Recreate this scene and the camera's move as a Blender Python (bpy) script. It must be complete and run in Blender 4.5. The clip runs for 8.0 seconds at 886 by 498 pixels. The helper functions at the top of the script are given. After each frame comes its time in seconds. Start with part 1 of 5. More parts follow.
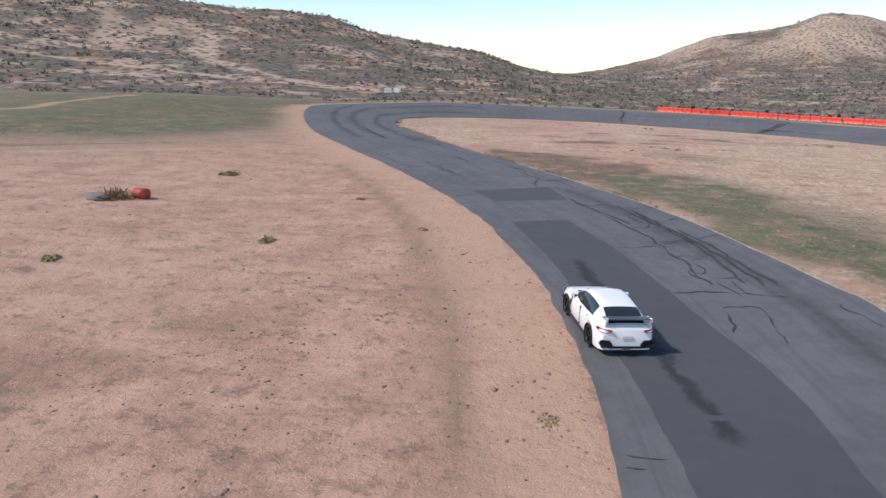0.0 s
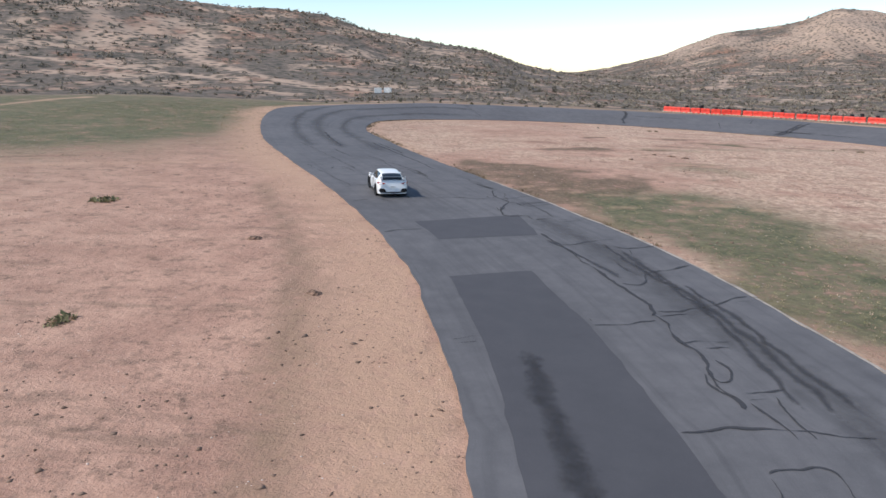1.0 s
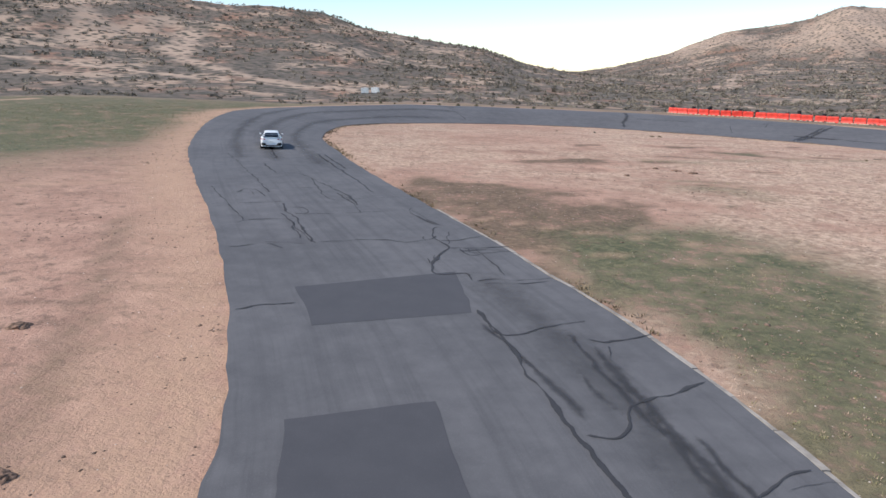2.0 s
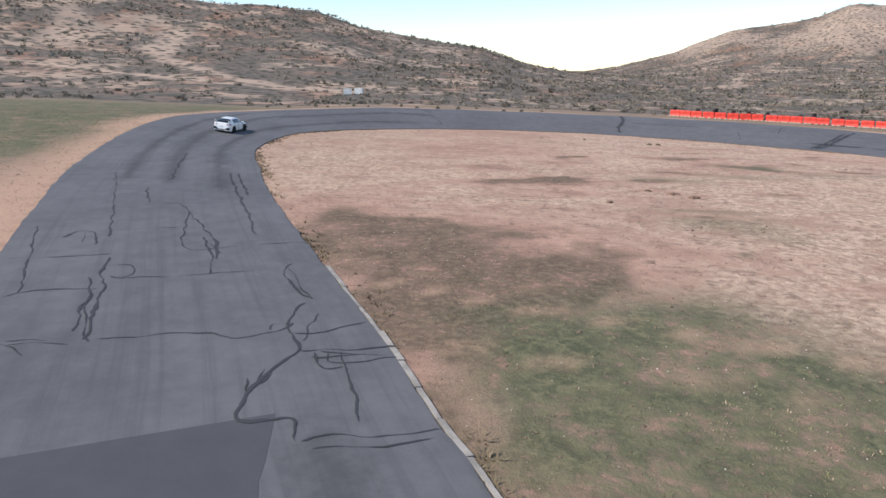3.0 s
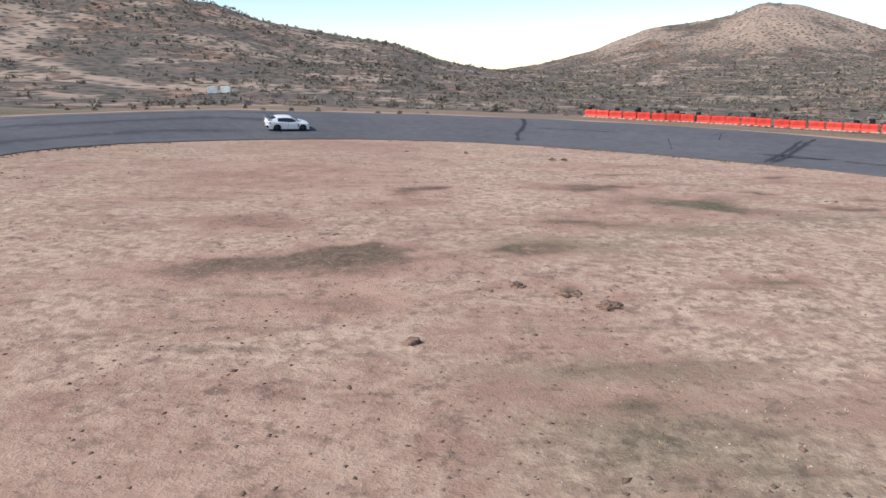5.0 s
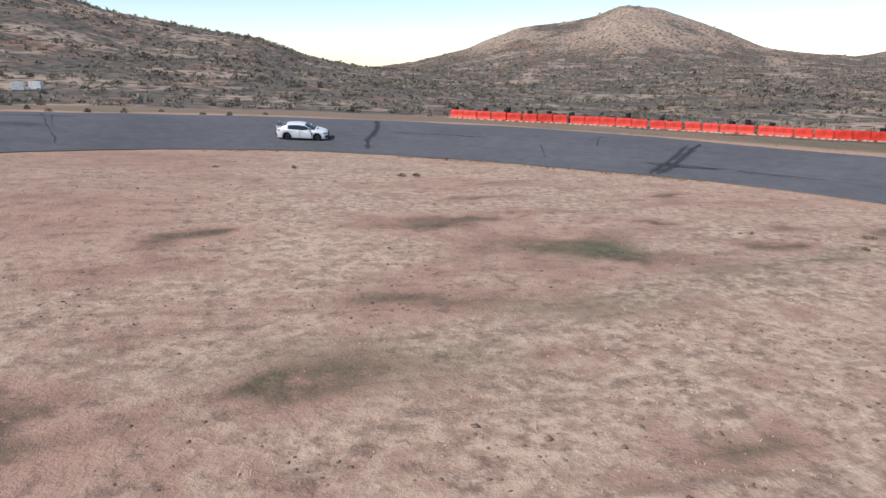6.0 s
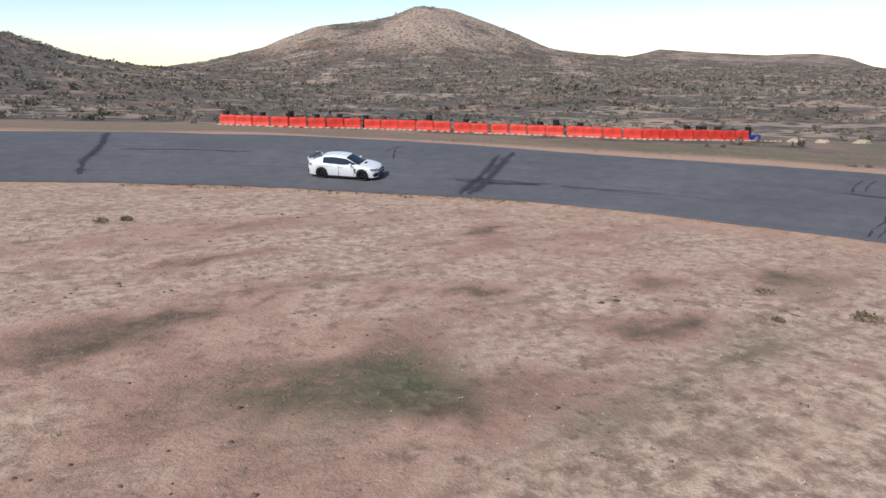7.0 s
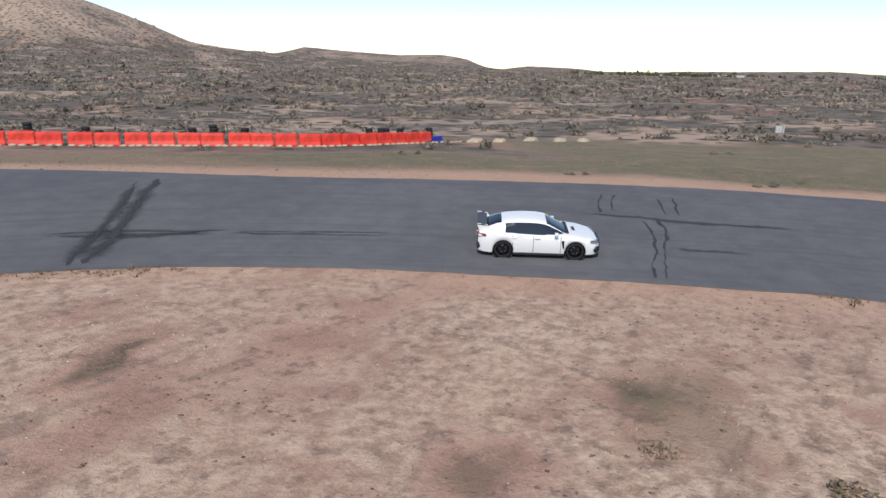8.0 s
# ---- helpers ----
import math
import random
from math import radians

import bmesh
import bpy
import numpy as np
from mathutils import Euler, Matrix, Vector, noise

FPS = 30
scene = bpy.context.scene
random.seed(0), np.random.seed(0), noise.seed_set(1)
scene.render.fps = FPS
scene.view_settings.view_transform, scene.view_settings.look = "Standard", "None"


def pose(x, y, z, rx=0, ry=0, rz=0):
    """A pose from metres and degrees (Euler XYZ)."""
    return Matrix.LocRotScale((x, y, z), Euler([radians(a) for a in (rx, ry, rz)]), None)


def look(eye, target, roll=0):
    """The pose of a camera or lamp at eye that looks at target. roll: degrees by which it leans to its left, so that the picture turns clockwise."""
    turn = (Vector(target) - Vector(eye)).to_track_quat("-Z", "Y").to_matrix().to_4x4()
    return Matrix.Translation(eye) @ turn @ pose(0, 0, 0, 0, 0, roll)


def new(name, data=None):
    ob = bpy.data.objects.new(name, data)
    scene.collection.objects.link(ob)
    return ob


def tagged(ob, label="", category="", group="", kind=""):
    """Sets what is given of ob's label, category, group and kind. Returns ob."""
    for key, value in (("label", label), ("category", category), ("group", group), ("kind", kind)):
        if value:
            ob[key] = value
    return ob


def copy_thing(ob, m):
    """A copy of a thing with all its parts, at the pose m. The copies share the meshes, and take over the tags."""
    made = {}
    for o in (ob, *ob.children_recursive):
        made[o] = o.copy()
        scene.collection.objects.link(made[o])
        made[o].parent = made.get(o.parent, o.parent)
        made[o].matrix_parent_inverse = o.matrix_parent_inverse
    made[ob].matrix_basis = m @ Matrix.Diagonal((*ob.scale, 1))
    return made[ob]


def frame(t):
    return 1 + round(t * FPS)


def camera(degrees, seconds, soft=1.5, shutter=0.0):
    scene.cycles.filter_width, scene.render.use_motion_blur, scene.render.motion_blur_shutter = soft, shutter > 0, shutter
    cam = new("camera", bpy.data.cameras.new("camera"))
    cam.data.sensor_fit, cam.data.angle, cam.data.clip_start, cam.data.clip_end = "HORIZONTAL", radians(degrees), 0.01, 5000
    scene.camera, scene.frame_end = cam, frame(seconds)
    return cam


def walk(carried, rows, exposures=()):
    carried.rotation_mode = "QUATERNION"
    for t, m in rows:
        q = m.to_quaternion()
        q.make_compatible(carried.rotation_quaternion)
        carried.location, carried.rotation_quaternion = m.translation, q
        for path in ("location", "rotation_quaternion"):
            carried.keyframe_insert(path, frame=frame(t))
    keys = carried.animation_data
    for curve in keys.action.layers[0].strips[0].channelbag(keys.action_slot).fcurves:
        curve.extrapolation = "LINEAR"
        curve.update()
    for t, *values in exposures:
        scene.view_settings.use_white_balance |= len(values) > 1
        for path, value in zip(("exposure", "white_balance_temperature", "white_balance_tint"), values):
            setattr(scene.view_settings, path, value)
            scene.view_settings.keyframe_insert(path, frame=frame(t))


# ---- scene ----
cam = camera(66.1, 8.0, soft=1.5)
PATH = [
    (0, (-0.38, -0.24, 6.97), (-0.378, 19.11, 1.901), 0.33),
    (0.5, (1.36, 5.41, 6.72), (1.288, 24.759, 1.655), 0.15),
    (1, (3.21, 10.64, 6.67), (3.011, 29.986, 1.59), -0.02),
    (1.5, (4.98, 16.42, 6.52), (4.714, 35.757, 1.43), -0.05),
    (3, (10.67, 32.6, 6.36), (10.172, 51.937, 1.266), -0.26),
    (3.5, (12.67, 38.87, 6.06), (12.258, 58.2, 0.945), -0.34),
    (4, (14.55, 44.71, 5.79), (14.533, 64.047, 0.678), -0.32),
    (5.5, (20.95, 61.31, 5.13), (23.891, 80.401, -0.043), -0.14),
    (6, (23.39, 67.02, 4.95), (28.269, 85.704, -0.251), 0.21),
    (6.5, (26.28, 72.31, 4.78), (33.277, 90.315, -0.417), 0.02),
    (7, (29.82, 77.99, 4.5), (39.656, 94.616, -0.685), 0.16),
    (7.5, (33.56, 83.21, 4.32), (46.656, 97.408, -0.877), 0.47),
    (8, (37.68, 88.04, 4.14), (54.231, 98.013, -1.024), 1.12),
]
EXPOSURES = [(0.0, 0.2), (2.0, 0.28), (3.5, 0.32), (5.0, 0.22), (6.5, 0.04), (8.0, 0.0)]
walk(cam, [(t, look(eye, target, roll)) for t, eye, target, roll in PATH], EXPOSURES)

# ---- light ----
SUN_ELEVATION, SUN_AZIMUTH = 46.0, -112.0  # degrees; azimuth from +y towards +x
world = bpy.data.worlds.new("sky")
scene.world = world
world.use_nodes = True
wn = world.node_tree.nodes
sky = wn.new("ShaderNodeTexSky")
sky.sky_type, sky.sun_disc = "NISHITA", False
sky.sun_elevation, sky.sun_rotation = radians(SUN_ELEVATION), radians(SUN_AZIMUTH)
sky.air_density, sky.dust_density, sky.ozone_density, sky.altitude = 1.0, 0.1, 1.5, 750.0
world.node_tree.links.new(sky.outputs[0], wn["Background"].inputs[0])
wn["Background"].inputs[1].default_value = 0.15

sun_data = bpy.data.lights.new("sun", "SUN")
sun_data.energy, sun_data.angle, sun_data.color = 3.4, radians(3.0), (1.0, 0.93, 0.84)
sun = new("sun", sun_data)
az, el = radians(SUN_AZIMUTH), radians(SUN_ELEVATION)
SUN_DIR = Vector((math.sin(az) * math.cos(el), math.cos(az) * math.cos(el), math.sin(el)))
sun.matrix_world = look((0, 0, 60), Vector((0, 0, 60)) - SUN_DIR)


# ---- materials ----
class Mat:
    """A small wrapper to write node materials in few lines."""

    def __init__(self, name, rough=0.8, metal=0.0):
        self.m = bpy.data.materials.new(name)
        self.m.use_nodes = True
        self.t = self.m.node_tree
        self.b = self.t.nodes["Principled BSDF"]
        self.b.inputs["Roughness"].default_value = rough
        self.b.inputs["Metallic"].default_value = metal

    def node(self, kind, **values):
        n = self.t.nodes.new(kind)
        for key, value in values.items():
            n.inputs[key.replace("_", " ")].default_value = value
        return n

    def link(self, a, b):
        self.t.links.new(a, b)

    def coords(self):
        return self.t.nodes.new("ShaderNodeTexCoord").outputs["Object"]

    def noise(self, scale, detail=4.0, rough=0.55, vec=None):
        n = self.node("ShaderNodeTexNoise", Scale=scale, Detail=detail, Roughness=rough)
        self.link(vec or self.coords(), n.inputs["Vector"])
        return n.outputs["Fac"]

    def ramp(self, fac, lo, hi):
        """fac between lo and hi becomes 0 to 1."""
        n = self.t.nodes.new("ShaderNodeMapRange")
        n.interpolation_type = "SMOOTHSTEP"
        n.inputs["From Min"].default_value, n.inputs["From Max"].default_value = lo, hi
        self.link(fac, n.inputs["Value"])
        return n.outputs[0]

    def mix(self, fac, a, b, kind="MIX"):
        n = self.t.nodes.new("ShaderNodeMix")
        n.data_type, n.blend_type = "RGBA", kind
        for value, socket in ((fac, n.inputs[0]), (a, n.inputs[6]), (b, n.inputs[7])):
            if isinstance(value, (int, float)):
                socket.default_value = value
            elif isinstance(value, tuple):
                socket.default_value = (*value, 1.0)
            else:
                self.link(value, socket)
        return n.outputs[2]

    def math(self, op, a, b):
        n = self.t.nodes.new("ShaderNodeMath")
        n.operation = op
        for value, socket in ((a, n.inputs[0]), (b, n.inputs[1])):
            if isinstance(value, (int, float)):
                socket.default_value = value
            else:
                self.link(value, socket)
        return n.outputs[0]

    def color(self, value):
        if isinstance(value, tuple):
            self.b.inputs["Base Color"].default_value = (*value, 1.0)
        else:
            self.link(value, self.b.inputs["Base Color"])
        return self

    def bump(self, height, strength, distance):
        n = self.node("ShaderNodeBump", Strength=strength, Distance=distance)
        self.link(height, n.inputs["Height"])
        self.link(n.outputs[0], self.b.inputs["Normal"])
        return self


def worn(name, color, rough=0.7, metal=0.0, scale=6.0, amount=0.25):
    """A plain surface with dirt at two scales."""
    m = Mat(name, rough, metal)
    big, small = m.noise(scale, 5), m.noise(scale * 9, 3)
    dark = tuple(c * (1 - amount) for c in color)
    light = tuple(min(1, c * (1 + amount * 0.5)) for c in color)
    c = m.mix(m.ramp(big, 0.35, 0.65), dark, light)
    c = m.mix(m.math("MULTIPLY", m.ramp(small, 0.5, 0.75), 0.35), c, dark)
    return m.color(c).bump(small, 0.15, 0.004).m


def plain(name, color, rough=0.5, metal=0.0, coat=0.0):
    m = Mat(name, rough, metal).color(color)
    m.b.inputs["Coat Weight"].default_value = coat
    return m.m


def ground_material():
    m = Mat("desert_ground", 0.95)
    at = m.t.nodes.new("ShaderNodeAttribute")
    at.attribute_name = "cover"
    sep = m.t.nodes.new("ShaderNodeSeparateColor")
    m.link(at.outputs["Color"], sep.inputs[0])
    green, sand, desert = sep.outputs
    n_big, n_mid, n_fine, n_grain = m.noise(0.06, 5), m.noise(0.45, 6, 0.65), m.noise(2.6, 6, 0.7), m.noise(14, 4, 0.7)
    n_spot = m.noise(1.5, 5, 0.75)
    turn = m.t.nodes.new("ShaderNodeMapping")
    turn.inputs["Rotation"].default_value, turn.inputs["Scale"].default_value = (0, 0, radians(-35)), (0.28, 1.25, 1.0)
    m.link(m.coords(), turn.inputs["Vector"])
    n_streak = m.noise(0.8, 5, 0.7, turn.outputs[0])
    # pinkish decomposed granite
    soil = m.mix(m.ramp(n_mid, 0.3, 0.7), (0.40, 0.225, 0.16), (0.56, 0.335, 0.24))
    soil = m.mix(m.math("MULTIPLY", m.ramp(n_fine, 0.48, 0.70), 0.55), soil, (0.20, 0.12, 0.085))
    soil = m.mix(m.math("MULTIPLY", m.ramp(n_grain, 0.5, 0.75), 0.55), soil, (0.66, 0.45, 0.335))
    speck = m.noise(7.5, 3, 0.8)
    soil = m.mix(m.math("MULTIPLY", m.ramp(speck, 0.60, 0.70), 0.6), soil, (0.14, 0.088, 0.064))
    # dry straw
    straw_mask = m.math("MULTIPLY", at.outputs["Alpha"], m.ramp(n_mid, 0.25, 0.55))
    straw_mask.node.use_clamp = True
    straw = m.mix(m.ramp(n_fine, 0.35, 0.65), (0.37, 0.238, 0.166), (0.72, 0.51, 0.37))
    c = m.mix(straw_mask, soil, straw)
    # dark matted spots of dead weeds, small ones everywhere and large ones by the map
    c = m.mix(m.math("MULTIPLY", m.ramp(n_spot, 0.52, 0.66), 0.62), c, (0.16, 0.10, 0.07))
    c = m.mix(m.math("MULTIPLY", m.ramp(n_streak, 0.54, 0.68), 0.45), c, (0.19, 0.125, 0.085))
    mat = m.math("MULTIPLY", m.math("MULTIPLY", at.outputs["Alpha"], -1.5), m.ramp(m.math("ADD", m.math("MULTIPLY", n_mid, 0.5), m.math("MULTIPLY", n_fine, 0.5)), 0.34, 0.56))
    mat_node = mat.node
    mat_node.use_clamp = True
    c = m.mix(mat, c, m.mix(m.ramp(n_fine, 0.4, 0.65), (0.125, 0.082, 0.05), (0.25, 0.165, 0.105)))
    # green grass
    g = m.mix(m.ramp(n_fine, 0.35, 0.7), (0.066, 0.076, 0.034), (0.205, 0.18, 0.095))
    gm = m.math("MULTIPLY", green, m.ramp(m.math("ADD", m.math("MULTIPLY", n_mid, 0.5), m.math("MULTIPLY", n_fine, 0.5)), 0.31, 0.52))
    c = m.mix(gm, c, g)
    # loose sand at the shoulder
    c = m.mix(m.math("MULTIPLY", sand, m.ramp(n_fine, 0.2, 0.55)), c, (0.52, 0.325, 0.215))
    # scrubland with rock showing through, dotted with bushes
    v = m.node("ShaderNodeTexVoronoi", Scale=0.27)
    m.link(m.coords(), v.inputs["Vector"])
    rough = m.noise(0.11, 8, 0.72)
    d = m.mix(m.ramp(n_mid, 0.35, 0.65), (0.105, 0.085, 0.066), (0.20, 0.155, 0.118))
    d = m.mix(m.ramp(n_big, 0.47, 0.64), d, (0.29, 0.155, 0.10))
    d = m.mix(m.math("MULTIPLY", m.ramp(rough, 0.50, 0.64), 0.8), d, (0.078, 0.063, 0.045))
    rock = m.noise(0.03, 9, 0.74)
    d = m.mix(m.math("MULTIPLY", m.ramp(rock, 0.50, 0.59), 0.85), d, (0.46, 0.335, 0.245))
    d = m.mix(m.math("MULTIPLY", sand, 0.9), d, (0.50, 0.36, 0.265))
    d = m.mix(m.ramp(v.outputs["Distance"], 0.22, 0.5), (0.062, 0.056, 0.038), d)
    c = m.mix(desert, c, d)
    m.color(c)
    h = m.math("ADD", m.math("MULTIPLY", n_fine, 1.0), m.math("MULTIPLY", n_grain, 0.35))
    return m.bump(h, 0.7, 0.16).m


def asphalt(name, lo, hi):
    m = Mat(name, 0.9)
    big, mid, grain = m.noise(0.12, 5), m.noise(1.1, 5, 0.65), m.noise(45, 3, 0.7)
    c = m.mix(m.ramp(m.math("ADD", m.math("MULTIPLY", big, 0.5), m.math("MULTIPLY", mid, 0.5)), 0.25, 0.75), lo, hi)
    lane = m.t.nodes.new("ShaderNodeAttribute")
    lane.attribute_name = "lane"
    stretch = m.t.nodes.new("ShaderNodeMapping")
    stretch.inputs["Scale"].default_value = (2.6, 0.045, 1.0)
    m.link(lane.outputs["Vector"], stretch.inputs["Vector"])
    streak = m.noise(1.0, 5, 0.7, stretch.outputs[0])
    c = m.mix(m.math("MULTIPLY", m.ramp(streak, 0.45, 0.72), 0.5), c, tuple(v * 0.82 for v in lo))
    c = m.mix(m.math("MULTIPLY", m.ramp(grain, 0.5, 0.75), 0.3), c, tuple(v * 1.6 for v in hi))
    return m.color(c).bump(grain, 0.3, 0.006)


def asphalt_material(name, lo, hi):
    return asphalt(name, lo, hi).m


def stain_material(name, lo, hi, inner, outer, strength):
    """Asphalt stained by rubber or tar: it thins out unevenly towards the edges of the stain."""
    m = asphalt(name, lo, hi)
    edge = m.t.nodes.new("ShaderNodeAttribute")
    edge.attribute_name = "edge"
    uneven = m.math("SUBTRACT", m.noise(3.2, 5, 0.7), 0.5)
    thick = m.math("ADD", edge.outputs["Fac"], m.math("MULTIPLY", uneven, 1.1))
    m.link(m.math("MULTIPLY", m.ramp(thick, outer, inner), strength), m.b.inputs["Alpha"])
    return m.m


def leaf_material(name, a, b):
    m = Mat(name, 0.85)
    g = m.t.nodes.new("ShaderNodeNewGeometry")
    c = m.mix(g.outputs["Random Per Island"], a, b)
    return m.color(m.mix(m.ramp(m.noise(0.09, 4), 0.4, 0.6), c, tuple(v * 1.35 for v in b))).m


GROUND = ground_material()
ASPHALT = asphalt_material("old_asphalt", (0.085, 0.083, 0.088), (0.15, 0.145, 0.149))
PATCH = asphalt_material("patched_asphalt", (0.062, 0.061, 0.068), (0.083, 0.081, 0.088))
SEAL = stain_material("crack_sealant", (0.034, 0.034, 0.038), (0.055, 0.054, 0.059), 0.5, 0.2, 0.92)
RUBBER_MARK = stain_material("tyre_rubber_mark", (0.036, 0.036, 0.041), (0.06, 0.059, 0.065), 0.95, 0.05, 0.54)
LANE = stain_material("rubbered_asphalt", (0.055, 0.054, 0.058), (0.085, 0.083, 0.087), 1.2, 0.1, 0.33)
CONCRETE = worn("pale_concrete", (0.40, 0.35, 0.30), 0.9, 0, 2.0)
SCRUB = leaf_material("desert_scrub_leaves", (0.08, 0.07, 0.052), (0.225, 0.19, 0.145))
ORANGE = worn("orange_plastic", (0.80, 0.055, 0.03), 0.5, 0, 1.5, 0.2)
BLUE = worn("blue_plastic", (0.03, 0.035, 0.35), 0.5, 0, 1.5)
SANDBAG = worn("pale_sandbag", (0.50, 0.40, 0.28), 0.95, 0, 3.0)
RUBBER = plain("black_rubber", (0.018, 0.018, 0.019), 0.75)

# ---- the lie of the land ----
INNER = [(9, -45), (12, -20), (14.3, 0), (15.2, 12), (15.7, 23.4), (15.35, 25.6), (15, 27.9), (14.6, 30.2), (14.2, 32.3), (13.8, 34.3), (13.3, 36.5), (12.7, 38.6), (11.75, 41.7), (10.85, 44), (10.15, 45.6), (9, 48.6), (8, 51.05), (6.5, 54.5), (5.25, 57.4), (3.1, 62.4), (1.2, 67), (-1.1, 72.9), (-3.1, 79), (-5.5, 86), (-6.9, 93.6), (-6.88, 104.43), (-4.07, 110.86), (-0.6, 114.58), (5.17, 119.07), (11.74, 122.19), (18.2, 123.91), (25.89, 123.91), (32.73, 121.36), (39.96, 117.13), (45.51, 112.54), (50.51, 108.42), (53.92, 104.28), (56.02, 100.7), (57.93, 96.82), (59.72, 93.22), (61.1, 89.72), (62.24, 86.25), (64, 76), (64, 60), (61, 30), (52, -10)]
OUTER = [(-3, -45), (0.3, -20), (2.4, 0), (3.21, 11.74), (3.71, 16.4), (3.66, 21.44), (3.43, 25.64), (2.72, 30.15), (1.88, 34.71), (0.74, 38.69), (-0.39, 42.12), (-2.42, 47.43), (-5.8, 55.46), (-9.36, 63.46), (-14.25, 75.2), (-17.34, 85.13), (-19.58, 94.88), (-20.8, 104.06), (-21.24, 113.81), (-19.56, 120.27), (-15.67, 127.66), (-10.6, 133.9), (-3.11, 135.72), (3.35, 137.14), (8.83, 137.5), (16.05, 138.53), (26.46, 139.98), (35.49, 137.29), (43.52, 134.58), (51.08, 127.88), (56.33, 120.2), (60.88, 113.18), (65.7, 105.86), (68.99, 99.8), (71.58, 94.94), (72.66, 90.32), (73.41, 86.4), (75, 76), (75, 60), (72, 30), (63, -10)]


def spline(points, step=1.0):
    """A smooth line through points, resampled at even steps."""
    p = np.array(points, float)
    p = np.vstack([2 * p[0] - p[1], p, 2 * p[-1] - p[-2]])
    out = []
    for a, b, c, d in zip(p, p[1:], p[2:], p[3:]):
        for k in np.linspace(0, 1, 12, endpoint=False):
            out.append(0.5 * (2 * b + (c - a) * k + (2 * a - 5 * b + 4 * c - d) * k * k + (3 * b - a - 3 * c + d) * k**3))
    out = np.array(out + [p[-2]])
    s = np.r_[0, np.cumsum(np.hypot(*np.diff(out, axis=0).T))]
    at = np.linspace(0, s[-1], max(2, int(s[-1] / step)))
    return np.stack([np.interp(at, s, out[:, i]) for i in range(out.shape[1])], 1)


def smooth(v, a, b):
    k = np.clip((v - a) / (b - a), 0, 1)
    return k * k * (3 - 2 * k)


INNER_LINE, OUTER_LINE = spline(INNER, 2.8), spline(OUTER, 2.8)


def side(line, x, y):
    """The signed distance from a line; positive to the left of its direction."""
    x, y = np.atleast_1d(x).astype(float), np.atleast_1d(y).astype(float)
    out = np.empty(len(x))
    a, d = line[:-1], np.diff(line, axis=0)
    dd = (d * d).sum(1)
    for lo in range(0, len(x), 20000):
        q = np.stack([x[lo:lo + 20000], y[lo:lo + 20000]], -1)[:, None] - a
        k = np.clip((q * d).sum(-1) / dd, 0, 1)
        r = q - k[..., None] * d
        far = np.hypot(r[..., 0], r[..., 1])
        i, n = far.argmin(1), np.arange(len(q))
        cross = d[i, 0] * q[n, i, 1] - d[i, 1] * q[n, i, 0]
        out[lo:lo + 20000] = far[n, i] * np.sign(cross)
    return out


def value_noise(x, y, size, seed):
    """Smooth noise between -1 and 1."""
    u, v = x / size, y / size
    i, j = np.floor(u).astype(np.int64), np.floor(v).astype(np.int64)
    fu, fv = u - i, v - j
    fu, fv = fu * fu * (3 - 2 * fu), fv * fv * (3 - 2 * fv)

    def h(a, b):
        n = (a * 374761393 + b * 668265263 + seed * 974634721) & 0x7FFFFFFF
        n = ((n ^ (n >> 13)) * 1274126177) & 0x7FFFFFFF
        return ((n ^ (n >> 16)) & 0xFFFF) / 32767.5 - 1

    return (h(i, j) * (1 - fu) + h(i + 1, j) * fu) * (1 - fv) + (h(i, j + 1) * (1 - fu) + h(i + 1, j + 1) * fu) * fv


def fractal(x, y, size, seed, octaves=4):
    return sum(value_noise(x, y, size / 2**k, seed + 7 * k) * 0.5**k for k in range(octaves))


MIDX, MIDY = 20.0, 60.0
# crests: bearing in degrees, distance and height, seen from the middle of the infield
NEAR_HILL = np.array([(-120, 520, 6), (-95, 480, 22), (-75, 450, 38), (-58, 430, 50), (-45, 420, 55), (-33, 415, 52), (-25, 405, 46.5), (-21, 400, 43.5), (-17.5, 400, 43.7), (-14, 395, 39), (-10, 392, 30.5), (-5, 390, 24), (0.5, 385, 17.8), (4, 380, 9.6), (8, 378, 4.4), (11, 378, 2.5), (16, 380, 0), (180, 380, 0)])
FAR_HILL = np.array([(-180, 900, 0), (3, 900, -8), (9, 900, 1.5), (12.3, 900, 9), (16.8, 900, 27), (20.8, 900, 51.5), (26.2, 900, 61.5), (28.4, 900, 75.5), (30.9, 900, 73), (35.1, 900, 51), (38.7, 900, 27.3), (41, 900, 21), (45, 900, 15), (52, 900, 10), (60, 900, 3), (70, 900, -3), (180, 900, -4)])
RANGE = np.array([(-180, 2600, 60), (-30, 2600, 40), (0, 2600, 5), (8, 2600, -4), (15, 2600, 5), (40, 2600, 30), (45.2, 2600, 40), (47.5, 2600, 66), (51, 2600, 52), (55, 2600, 44), (58.2, 2600, 49), (60.3, 2600, 34), (61.6, 2600, 8), (63, 2600, -1), (65.2, 2600, 14), (69, 2600, 8), (72.2, 2600, -9), (77, 2600, 4), (82, 2600, 8), (87, 2600, 13), (91, 2600, 2), (100, 2600, 10), (130, 2600, 40), (180, 2600, 60)])


